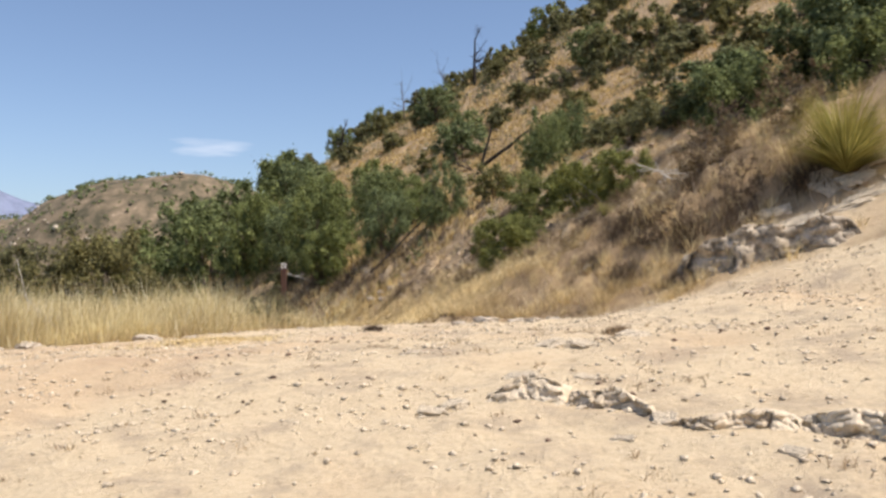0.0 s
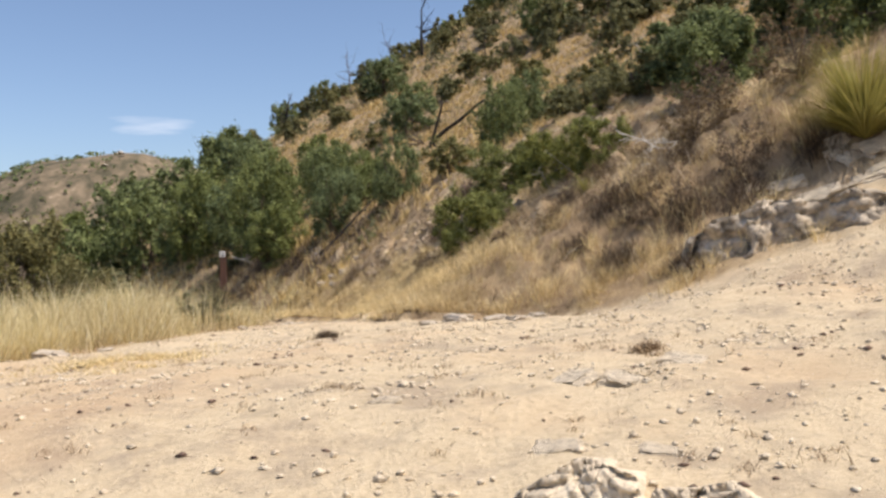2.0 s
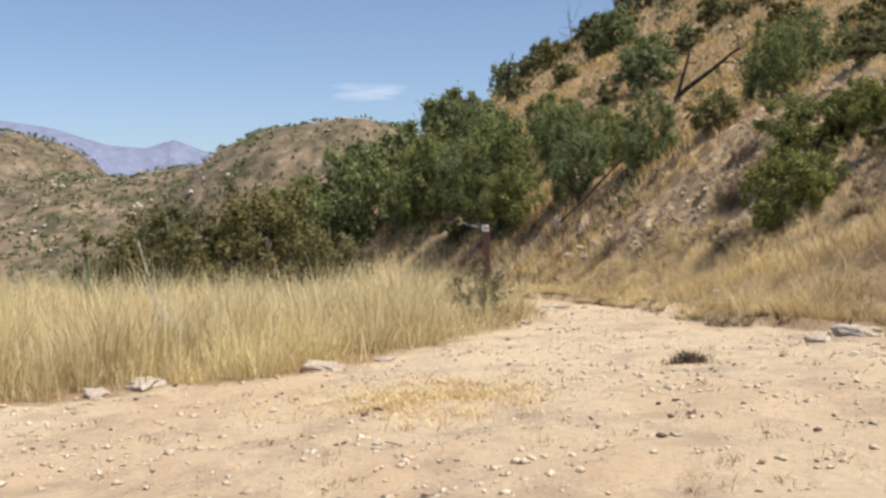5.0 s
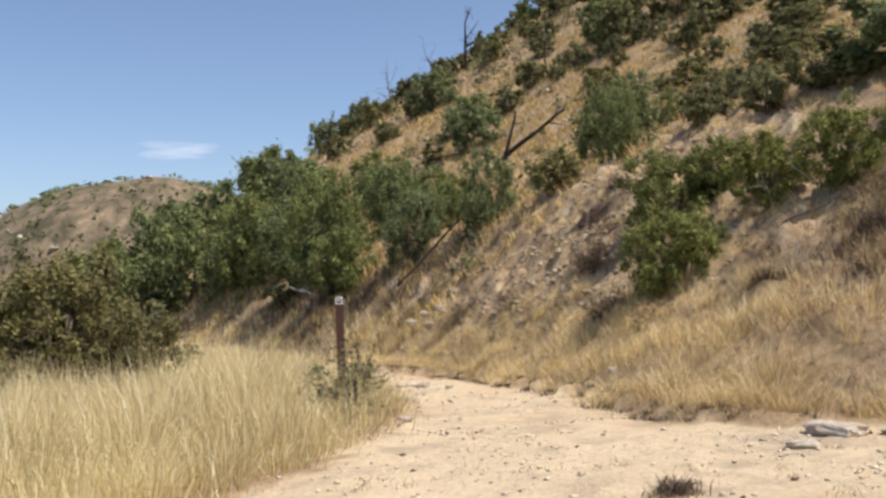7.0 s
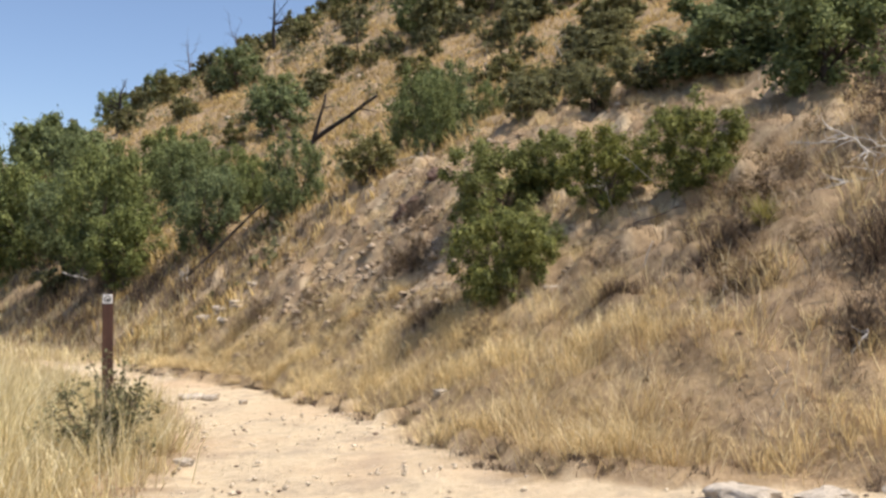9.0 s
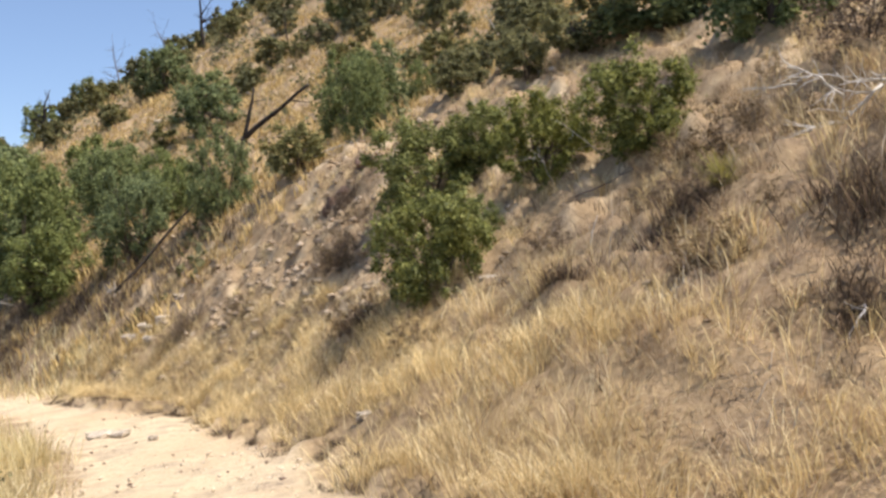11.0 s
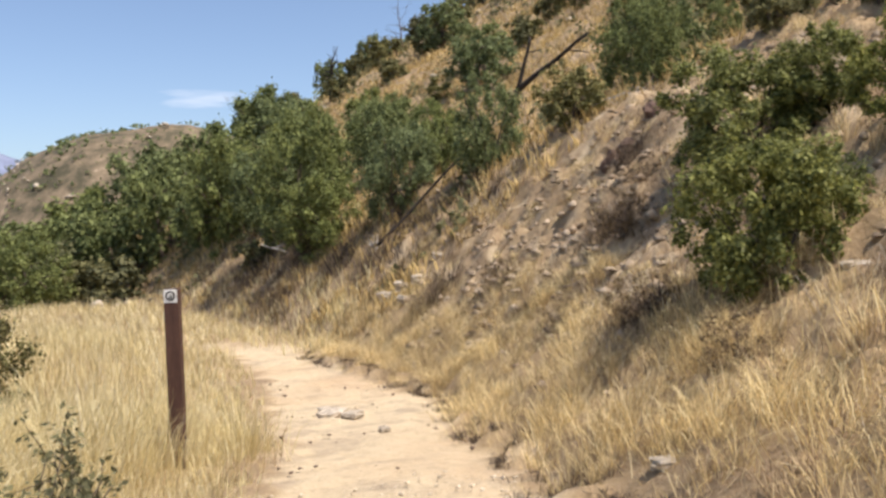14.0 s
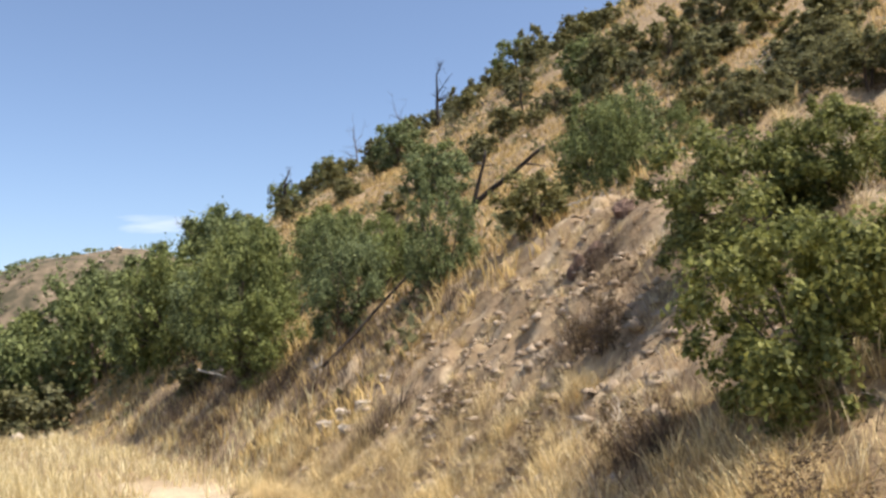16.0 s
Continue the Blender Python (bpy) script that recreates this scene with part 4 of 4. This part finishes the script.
def rock_shelf(name, seed, start, end, faces, back, mat, label, cell=2.6, rough=0.10, sink=0.12, along=150, group="", slope=0.35):
    """A low shelf of bedrock: a broken, cracked face along a line, and a worn top that runs back into the ground."""
    rs = np.random.RandomState(seed)
    off = Vector(rs.uniform(-50, 50, 3))
    start, end = np.array(start), np.array(end)
    length = float(np.linalg.norm(end - start))
    way = (end - start) / length
    out = np.array((way[1], -way[0]))
    rows, up = 56, 24
    us = np.linspace(0, 1, along + 1)
    mids = start + np.outer(us, way) * length
    base = terrain(mids[:, 0], mids[:, 1])
    tall = np.interp(us, np.linspace(0, 1, len(faces)), faces) * np.array([1 + 0.3 * noise.noise(Vector((u * length * 2.2, 3.1, 0)) + off) for u in us])
    bow = np.array([0.30 * noise.noise(Vector((u * length * 1.3, 0, 7)) + off) + 0.12 * noise.noise(Vector((u * length * 4.0, 0, 9)) + off) for u in us]) * min(1.0, length)
    h_top = np.linspace(0, 1, rows - up + 1)[1:]
    reach_top = bow[:, None] - slope * tall[:, None] - back * h_top[None, :]
    px, py = mids[:, :1] + out[0] * reach_top, mids[:, 1:] + out[1] * reach_top
    ground_z = terrain(px, py)
    verts = []
    for i, u in enumerate(us):
        fade = min(1.0, u / 0.10, (1 - u) / 0.10)
        fade = fade * fade * (3 - 2 * fade)
        for j in range(rows + 1):
            if j <= up:
                h = j / up
                reach, z = bow[i] - slope * tall[i] * h ** 1.3, base[i] - sink + (tall[i] * fade + sink) * h
            else:
                h = h_top[j - up - 1]
                reach, top = reach_top[i, j - up - 1], base[i] + tall[i] * fade
                z = top + (ground_z[i, j - up - 1] - 0.10 - top) * h ** 1.2
            p = mids[i] + out * reach
            q = Vector((p[0] * cell, p[1] * cell, z * cell * 1.7)) + off
            q = q + 0.35 * Vector((noise.noise(q), noise.noise(q + Vector((9, 0, 0))), noise.noise(q + Vector((0, 9, 0)))))
            dist, pts = noise.voronoi(q)
            crack = math.exp(-((dist[1] - dist[0]) / 0.10) ** 2)
            chip = noise.cell(pts[0] * 7.3) - 0.5
            fine = noise.noise(q * 2.6) * 0.5 + noise.noise(q * 6.5) * 0.3
            small, near = noise.voronoi(q * 2.9)
            split = math.exp(-((small[1] - small[0]) / 0.12) ** 2)
            amount = rough * (0.9 * chip - 0.7 * crack + 0.8 * fine + 0.55 * (noise.cell(near[0] * 5.1) - 0.5) - 0.4 * split) * (0.3 + 0.7 * fade)
            side = out * amount * (1.0 if j <= up else 0.15)
            verts.append((p[0] + side[0], p[1] + side[1], z + amount * (0.25 if j <= up else 0.55 * (1 - 0.5 * h))))
    c = rows + 1
    idx = (np.arange(along)[:, None] * c + np.arange(rows)[None, :]).ravel()
    me = mesh_from(name, np.array(verts), [np.stack([idx, idx + c, idx + c + 1, idx + 1], 1)], mat, False)
    return tagged(new(name, me), label, "rock", group)


# the outcrop, with small flat stones on the slope behind it
rock_shelf("rock_outcrop", 40, (1.95, 15.25), (4.55, 14.35), (0.5, 0.66, 0.72, 0.6, 0.42, 0.25), 1.4, OUTROCK, "weathered grey bedrock outcrop with a dark cracked face", 1.9, 0.068)
layer_rng = np.random.RandomState(40)
for i in range(16):
    x = layer_rng.uniform(3.4, 6.6)
    y = 15.6 - 0.13 * (x - 2.6) + layer_rng.uniform(0.15, 1.25)
    rise_x, rise_y = (gz(x + 0.3, y) - gz(x - 0.3, y)) / 0.6, (gz(x, y + 0.3) - gz(x, y - 0.3)) / 0.6
    ob = new("flat_rock", block_mesh("flat_rock", 560 + i, SLABSTONE, 0.10, 2.4))
    ob.location = (x, y, gz(x, y) - 0.01)
    ob.scale = (layer_rng.uniform(0.25, 0.7), layer_rng.uniform(0.2, 0.45), layer_rng.uniform(0.08, 0.13))
    ob.rotation_euler = (math.atan(rise_y) * 0.8, -math.atan(rise_x) * 0.8, layer_rng.uniform(-0.4, 0.4))
    tagged(ob, "flat pale rock on top of a low outcrop", "rock", "flat rocks on the outcrop")
for seed, start, end, faces, back in ((61, (-0.50, 7.74), (0.02, 7.55), (0.05, 0.15, 0.13), 0.75), (62, (-0.02, 7.56), (0.52, 7.30), (0.09, 0.13, 0.06), 0.6), (63, (0.52, 7.14), (1.10, 6.80), (0.06, 0.11, 0.09), 0.75), (64, (1.02, 6.86), (1.75, 6.40), (0.08, 0.13, 0.10), 0.6)):
    rock_shelf("rock_ledge", seed, start, end, faces, back, SLABSTONE, "pale cracked bedrock ledge standing out of the slab", 4.4, 0.032, 0.05, 130, "ledges in the slab", 0.7)
LEDGE = [(-0.62, 7.7, 0.14, 0.14, 0.10), (0.55, 7.25, 0.16, 0.15, 0.11), (1.42, 6.42, 0.13, 0.14, 0.13), (1.6, 6.3, 0.17, 0.15, 0.12), (-0.75, 7.6, 0.12, 0.12, 0.10), (0.3, 7.0, 0.09, 0.08, 0.06), (1.0, 6.55, 0.10, 0.08, 0.06),
         (-0.2, 8.3, 0.22, 0.12, 0.05), (0.25, 8.15, 0.26, 0.12, 0.05), (0.05, 9.55, 0.26, 0.2, 0.13), (0.3, 9.4, 0.18, 0.16, 0.12), (-1.05, 9.25, 0.13, 0.10, 0.10), (0.75, 9.8, 0.2, 0.16, 0.11)]
for i, (x, y, a, b, c) in enumerate(LEDGE):
    ob = new("ledge_stone", block_mesh("ledge_stone", 430 + i, SLABSTONE, 0.12, 1.9))
    ob.location, ob.scale, ob.rotation_euler = (x, y, gz(x, y) - (0.27 + 0.08 * math.sin(i * 4.1)) * c), (a * (1.1 + 0.3 * math.sin(i * 5.3)), b * 1.15, c), (0.16 + 0.08 * math.sin(i * 2.2), 0.10 * math.sin(i * 3.3), -0.45 + 0.3 * math.sin(i * 1.9))
    tagged(ob, "pale cracked stone of a low ledge in the slab", "rock", "stones of the ledge")
for i, (x, y, a, b, c) in enumerate([(-0.55, 31.1, 0.36, 0.3, 0.55), (-0.2, 31.3, 0.45, 0.4, 0.40), (-0.3, 30.75, 0.28, 0.26, 0.2), (0.25, 31.2, 0.4, 0.4, 0.42)]):
    boulder("brown_boulder", x, y, (a, b, c), i, 450 + i, DARKSTONE, "dark reddish brown boulder in the bank", "rock", "boulders in the bank", -0.10, 1.7, 3, 0.5)
stone_blocks = [block_mesh("stone", 460 + k, STONE, 0.16) for k in range(5)]
for i, (x, y, s) in enumerate([(-5.35, 14.5, 0.30), (-6.7, 13.75, 0.26), (-7.0, 13.5, 0.22), (-5.0, 15.2, 0.16), (-0.6, 16.0, 0.34), (-0.1, 15.9, 0.30), (0.4, 15.8, 0.26), (-1.0, 15.6, 0.2), (0.1, 15.3, 0.22), (-4.2, 18.9, 0.14), (-1.6, 20.6, 0.18), (-0.35, 23.2, 0.2), (0.15, 22.1, 0.2), (-4.75, 25.7, 0.3), (-4.45, 25.5, 0.22), (-4.9, 26.1, 0.18), (-3.9, 24.3, 0.12), (-4.8, 34.9, 0.5), (-4.4, 34.3, 0.45), (-5.2, 35.2, 0.5), (-4.0, 35.0, 0.4), (-4.7, 33.8, 0.35)]):
    ob = new("stone", stone_blocks[i % 5])
    ob.location, ob.scale, ob.rotation_euler = (x, y, gz(x, y) + s * 0.02), (s, s * 0.75, s * 0.45), (0.08 * math.sin(i), 0.1 * math.cos(i * 2), i * 1.3)
    tagged(ob, "pale broken flat stone lying on the ground", "stone", "loose stones")


def stone_scatter(name, rng, x, y, size, mat, label):
    """Small angular stones, joined."""
    n = len(x)
    base = np.array([(1, 0, 0), (-1, 0, 0), (0, 1, 0), (0, -1, 0), (0, 0, 1), (0, 0, -1)], float)
    tri = np.array([(0, 2, 4), (2, 1, 4), (1, 3, 4), (3, 0, 4), (2, 0, 5), (1, 2, 5), (3, 1, 5), (0, 3, 5)])
    v = base[None] * rng.uniform(0.35, 0.65, (n, 6, 1)) * size[:, None, None] * np.array((1, 1, 0.5))
    v = v + rng.normal(0, 0.10, (n, 6, 3)) * size[:, None, None]
    a = rng.uniform(0, 6.28, n)
    ca, sa = np.cos(a)[:, None], np.sin(a)[:, None]
    v = np.stack([v[..., 0] * ca - v[..., 1] * sa, v[..., 0] * sa + v[..., 1] * ca, v[..., 2]], 2)
    v = v + np.stack([x, y, terrain(x, y) + size * 0.12], 1)[:, None, :]
    t = (tri[None] + (np.arange(n) * 6)[:, None, None]).reshape(-1, 3)
    return tagged(new(name, mesh_from(name, v.reshape(-1, 3), [t], mat)), label, "stones", kind="stuff")


rng = np.random.RandomState(7)


def scatter(n, x0, x1, y0, y1, keep):
    x, y = rng.uniform(x0, x1, n), rng.uniform(y0, y1, n)
    k = rng.uniform(0, 1, n) < keep(x, y)
    return x[k], y[k]


rubble = lambda x, y: np.exp(-(((x + 1.6) / 2.6) ** 2 + ((y - 28.5) / 5.0) ** 2))
clumpy = lambda x, y: smooth(-0.3, 0.9, wobble(x, y, 1.6, 31))
x, y = scatter(110000, -8, 6, 4, 22, lambda x, y: bare(x, y) * (0.2 + 0.8 * clumpy(x, y)) * (1 - 0.6 * smooth(12, 20, y)))
stone_scatter("pebbles", rng, x, y, 0.009 + 0.055 * rng.uniform(0, 1, len(x)) ** 7, SLABSTONE, "pale pebbles and chips strewn over the bare slab")
x, y = scatter(14000, -9, 6, 3, 30, lambda x, y: bare(x, y) * clumpy(x + 3, y))
stone_scatter("dark_pebbles", rng, x, y, 0.008 + 0.055 * rng.uniform(0, 1, len(x)) ** 5, DARKSTONE, "dark brown chips strewn over the bare slab")
x, y = scatter(27000, -9, 6, 17, 45, lambda x, y: smooth(0.3, 1.5, x - trail_right(y)) * (0.6 * smooth(-0.2, 0.9, wobble(x, y, 3.0, 33)) + rubble(x, y)))
stone_scatter("slope_stones", rng, x, y, (0.035 + 0.22 * rng.uniform(0, 1, len(x)) ** 5) * (0.4 + 0.6 * smooth(21, 25, y)), LEDGEROCK, "pale broken stones scattered on the steep bank")
x, y = scatter(2500, -30, 25, 45, 120, lambda x, y: smooth(0.2, 0.9, wobble(x, y, 9.0, 34)))
stone_scatter("hillside_stones", rng, x, y, 0.15 + 0.6 * rng.uniform(0, 1, len(x)) ** 3, STONE, "pale rocks scattered on the upper hillside")
x, y = scatter(5000, -330, 40, 190, 430, lambda x, y: smooth(0.0, 0.9, wobble(x, y, 30.0, 35)))
stone_scatter("far_rocks", rng, x, y, 0.8 + 3.2 * rng.uniform(0, 1, len(x)) ** 3, STONE, "pale rock ribs on the far hill")

# ---- grass ----
low_by_post = lambda x, y: 1 - 0.72 * np.exp(-(((x + 5.1) / 0.55) ** 2 + ((y - 21.2) / 1.4) ** 2))
grass_side = lambda x, y: smooth(0.0, 0.35, trail_left(y) - x + 0.25 * wobble(x, y, 1.3, 21))
x, y = scatter(3300, -16, -4, 12.2, 24, lambda x, y: grass_side(x, y) * (0.45 + 0.55 * smooth(-9, -5, x)))
grass_field("tall_grass", rng, x, y, 58, lambda x, y: (0.37 + 0.27 * smooth(0.0, 1.8, trail_left(y) - x) + 0.24 * wobble(x, y, 1.2, 36)) * low_by_post(x, y), 0.0072, 0.15, STRAW, "tall golden dry grass along the edge of the trail", (0.15, 1.05), sizes=(0.45, 1.5), fan=0.7)
x, y = scatter(2600, -16, -4.6, 12.6, 24, lambda x, y: grass_side(x, y))
grass_field("seed_stalks", rng, x, y, 5, lambda x, y: (0.50 + 0.25 * smooth(0.0, 1.8, trail_left(y) - x) + 0.2 * wobble(x, y, 1.5, 36)) * low_by_post(x, y), 0.006, 0.12, STRAW, "thin pale seed stalks rising out of the tall grass", (0.05, 0.5))
x, y = scatter(6000, -24, -4.5, 23, 44, lambda x, y: grass_side(x, y))
grass_field("valley_grass", rng, x, y, 11, lambda x, y: 0.20 + 0.34 * smooth(0, 2.5, trail_left(y) - x) + 0.06 * wobble(x, y, 2.2, 36), 0.014, 0.13, STRAW, "tall golden dry grass below the trail", (0.05, 0.6))
off_rock = lambda x, y: 1 - 0.95 * np.exp(-(((x - 4.8) / 1.9) ** 4 + ((y - 15.1) / 0.85) ** 4))
bank_side = lambda x, y: smooth(-0.05, 0.3, x - trail_right(y) + 0.25 * wobble(x, y, 1.3, 21))
x, y = scatter(7500, -8, 5, 14.5, 37, lambda x, y: bank_side(x, y) * (1 - smooth(1.4, 2.5, x - trail_right(y) + 0.5 * wobble(x, y, 2.0, 30))) * smooth(-0.9, 0.3, wobble(x, y, 1.1, 37)) * off_rock(x, y))
grass_field("trailside_grass", rng, x, y, 76, lambda x, y: 0.29 + 0.13 * wobble(x, y, 1.5, 38), 0.0047, 0.15, TAWNY, "tawny dry grass tufts overhanging the edge of the trail", (0.5, 1.38), sizes=(0.45, 1.35), fan=0.4)
x, y = scatter(5200, -9, 11, 15.2, 38, lambda x, y: smooth(1.0, 2.2, x - trail_right(y)) * smooth(-0.5, 0.5, wobble(x, y, 1.1, 39) - 0.3 * smooth(20, 22, y)) * off_rock(x, y) * (1 - 0.45 * rubble(x, y)))
grass_field("bank_grass", rng, x, y, 46, lambda x, y: 0.22 + 0.11 * wobble(x, y, 1.7, 40), 0.0066, 0.10, TAWNY, "thin tawny grass on the steep bank", (0.35, 1.35), sizes=(0.45, 1.7), fan=0.5)
x, y = scatter(8200, -8, 9, 15.5, 38, lambda x, y: smooth(0.3, 1.2, x - trail_right(y)) * smooth(-0.5, 0.6, wobble(x, y, 0.9, 41) - 0.3 * smooth(20, 22, y)) * off_rock(x, y))
grass_field("dry_brush", rng, x, y, 44, lambda x, y: 0.18 + 0.07 * wobble(x, y, 1.3, 42), 0.0062, 0.15, BROWN, "tangled brown dead brush on the bank", (0.5, 1.38), "brush", (0.4, 1.6))
x, y = scatter(31000, -26, 34, 34, 82, lambda x, y: smooth(-0.6, 1, x - foot(y)) * smooth(-0.8, 0.4, wobble(x, y, 4.0, 43)))
grass_field("hillside_grass", rng, x, y, 6, lambda x, y: 0.42 + 0.12 * wobble(x, y, 4.0, 44), 0.038, 0.28, HILLGRASS, "dry golden grass covering the hillside", (0.2, 0.9))
x, y = scatter(11000, -45, 45, 80, 135, lambda x, y: smooth(-0.8, 0.5, wobble(x, y, 6.0, 45)))
grass_field("ridge_grass", rng, x, y, 5, lambda x, y: 0.5 + 0.12 * wobble(x, y, 6.0, 46), 0.07, 0.5, HILLGRASS, "dry golden grass on the upper ridge", (0.2, 0.9))
# dark brush whose colour also paints the shade beneath the oaks
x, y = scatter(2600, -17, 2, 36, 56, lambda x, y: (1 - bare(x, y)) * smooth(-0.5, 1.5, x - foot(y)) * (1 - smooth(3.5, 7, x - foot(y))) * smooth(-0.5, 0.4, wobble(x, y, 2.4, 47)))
grass_field("shade_brush", rng, x, y, 20, lambda x, y: 0.5 + 0.15 * wobble(x, y, 2.0, 48), 0.016, 0.3, BRUSHSHADE, "dark dead brush and painted shade along the foot of the oaks", (0.3, 1.1), "brush")
x, y = scatter(2600, -26, -6, 34, 56, lambda x, y: smooth(-3, -0.2, foot(y) - x) * (1 - bare(x, y)))
grass_field("ravine_grass", rng, x, y, 9, lambda x, y: 0.45 + 0.15 * wobble(x, y, 2.0, 49), 0.02, 0.25, STRAW, "dry grass in the hollow below the oaks", (0.1, 0.8))
# low olive growth between the shrubs
x, y = scatter(5200, -24, 26, 32, 118, lambda x, y: smooth(1, 4, x - foot(y)) * smooth(-0.1, 0.8, wobble(x, y, 8.0, 61)))
rr = rng.uniform(0.25, 0.75, len(x)) * (0.7 + y / 120)
v, q = leaves(rng, np.stack([x, y, terrain(x, y) + rr * 0.35], 1), rr * 0.9, len(x) * 16, 0.13)
tagged(new("low_growth", mesh_from("low_growth", v, [q], SCRUB)), "low olive green growth scattered over the hillside", "undergrowth", kind="stuff")
x, y = scatter(2600, -4, 8, 15.5, 30, lambda x, y: smooth(0.6, 1.6, x - trail_right(y)) * smooth(0.0, 0.9, wobble(x, y, 2.2, 66)))
grass_field("dead_twigs", rng, x, y, 7, lambda x, y: 0.36 + 0.1 * wobble(x, y, 1.3, 67), 0.007, 0.14, TWIGS, "bleached dead twigs tangled in the brush", (0.5, 1.39), "twigs")
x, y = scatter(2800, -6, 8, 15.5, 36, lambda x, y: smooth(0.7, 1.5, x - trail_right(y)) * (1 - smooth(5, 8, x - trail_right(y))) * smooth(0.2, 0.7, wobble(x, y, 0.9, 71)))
grass_field("dark_brush", rng, x, y, 26, lambda x, y: 0.22 + 0.08 * wobble(x, y, 1.3, 72), 0.006, 0.16, BRUSHSHADE, "dark withered brush in uneven patches on the bank", (0.5, 1.4), "brush")
# brown stubble under the tall grass, and dark blades painting shade along the cut edge of the trail
x, y = scatter(2600, -15, -4, 12.2, 24, lambda x, y: smooth(-0.25, 0.1, trail_left(y) - x + 0.25 * wobble(x, y, 1.3, 21)) * smooth(-0.2, 0.8, wobble(x, y, 0.8, 27)))
grass_field("grass_stubble", rng, x, y, 24, lambda x, y: 0.20 + 0.06 * wobble(x, y, 1.3, 28), 0.006, 0.13, BROWN, "short brown stubble among the tall dry grass", (0.3, 1.3))
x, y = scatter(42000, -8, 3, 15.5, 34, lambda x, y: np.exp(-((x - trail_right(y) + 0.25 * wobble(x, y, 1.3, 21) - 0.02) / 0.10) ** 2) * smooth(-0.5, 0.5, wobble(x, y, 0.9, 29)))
grass_field("edge_roots", rng, x, y, 22, lambda x, y: 0.10 + 0 * x, 0.006, 0.07, BRUSHSHADE, "dark fringe of blades painting the shade under the cut edge of the trail", (0.5, 1.38))
# a flat thin patch of straw on the slab
x, y = scatter(5200, -5.4, -2.7, 11.6, 14.6, lambda x, y: np.exp(-(((x + 3.95) / 0.6) ** 2 + ((y - 13.05) / 0.6) ** 2)) * smooth(-1.0, 0.3, wobble(x, y, 0.5, 26)))
grass_field("straw_patch", rng, x, y, 14, lambda x, y: 0.08 + 0 * x, 0.005, 0.08, TAWNY, "thin flattened straw growing on the bare slab", (0.5, 1.3))
# small dead tufts on the slab
x, y = scatter(1500, -7, 6, 4, 17, lambda x, y: bare(x, y) * (0.15 + 0.6 * smooth(-0.2, 0.8, wobble(x, y, 1.7, 32))))
grass_field("slab_tufts", rng, x, y, 22, lambda x, y: 0.07 + 0 * x, 0.005, 0.055, BROWN, "small withered tufts in cracks of the slab", (0.4, 1.3))


def dead_clump(x, y, r, seed, mat):
    rs = np.random.RandomState(seed)
    n = 420
    px, py = rs.normal(0, r * 0.42, n), rs.normal(0, r * 0.42, n)
    v, q, t = blades(rs, px, py, terrain(x + px, y + py) - gz(x, y) - 0.02, r * rs.uniform(0.4, 1.1, n), np.full(n, 0.009), rs.uniform(0.4, 1.38, n))
    ob = new("dead_clump", mesh_from("dead_clump", v, [q, t], mat))
    ob.location = (x, y, gz(x, y))
    tagged(ob, "dark withered brush clump on the bank, some painting a bush's shadow", "brush", "dead clumps")


# the first two clumps paint the shadows cast by the manzanita bushes
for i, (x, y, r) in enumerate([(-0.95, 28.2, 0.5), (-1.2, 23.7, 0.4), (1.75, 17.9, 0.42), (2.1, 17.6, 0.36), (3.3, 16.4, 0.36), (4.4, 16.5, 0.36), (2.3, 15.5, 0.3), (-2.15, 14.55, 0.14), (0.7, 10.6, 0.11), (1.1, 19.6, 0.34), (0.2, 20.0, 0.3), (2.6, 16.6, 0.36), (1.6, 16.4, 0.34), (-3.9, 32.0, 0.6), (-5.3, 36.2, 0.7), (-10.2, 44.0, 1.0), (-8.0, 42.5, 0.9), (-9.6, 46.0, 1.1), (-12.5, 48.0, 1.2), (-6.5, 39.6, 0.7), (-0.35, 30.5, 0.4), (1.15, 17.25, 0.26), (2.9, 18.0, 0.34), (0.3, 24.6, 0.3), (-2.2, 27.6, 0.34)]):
    dead_clump(x, y, r, 500 + i, BRUSHSHADE if r > 0.12 else BROWN)


# ---- scrub on the far hills ----
def far_scrub():
    x, y = scatter(25000, -420, 40, 125, 470, lambda x, y: smooth(-1.0, 0.3, wobble(x, y, 24.0, 51)))
    x2, y2 = scatter(1400, -90, -24, 66, 130, lambda x, y: smooth(2, 10, foot(y) - x))
    x, y = np.concatenate([x, x2]), np.concatenate([y, y2])
    n = len(x)
    r = rng.uniform(0.5, 1.7, n)
    c = np.stack([x, y, terrain(x, y) + r * 0.45], 1)
    per = 6
    k = np.repeat(np.arange(n), per)
    d = rng.normal(0, 1, (len(k), 3))
    d /= np.linalg.norm(d, axis=1)[:, None]
    p = c[k] + d * (r[k] * rng.uniform(0.3, 0.9, len(k)))[:, None] * np.array((1, 1, 0.65))
    a = np.cross(d, rng.normal(0, 1, (len(k), 3)))
    a /= np.linalg.norm(a, axis=1)[:, None]
    b = np.cross(d, a)
    s = (r[k] * rng.uniform(0.25, 0.5, len(k)))[:, None]
    v = np.stack([p - a * s, p + b * s * 0.8, p + a * s, p - b * s * 0.8], 1).reshape(-1, 3)
    tagged(new("far_scrub", mesh_from("far_scrub", v, [np.arange(len(k) * 4).reshape(-1, 4)], OAK)), "dark green scrub dotted over the far hills", "scrub", kind="stuff")


far_scrub()
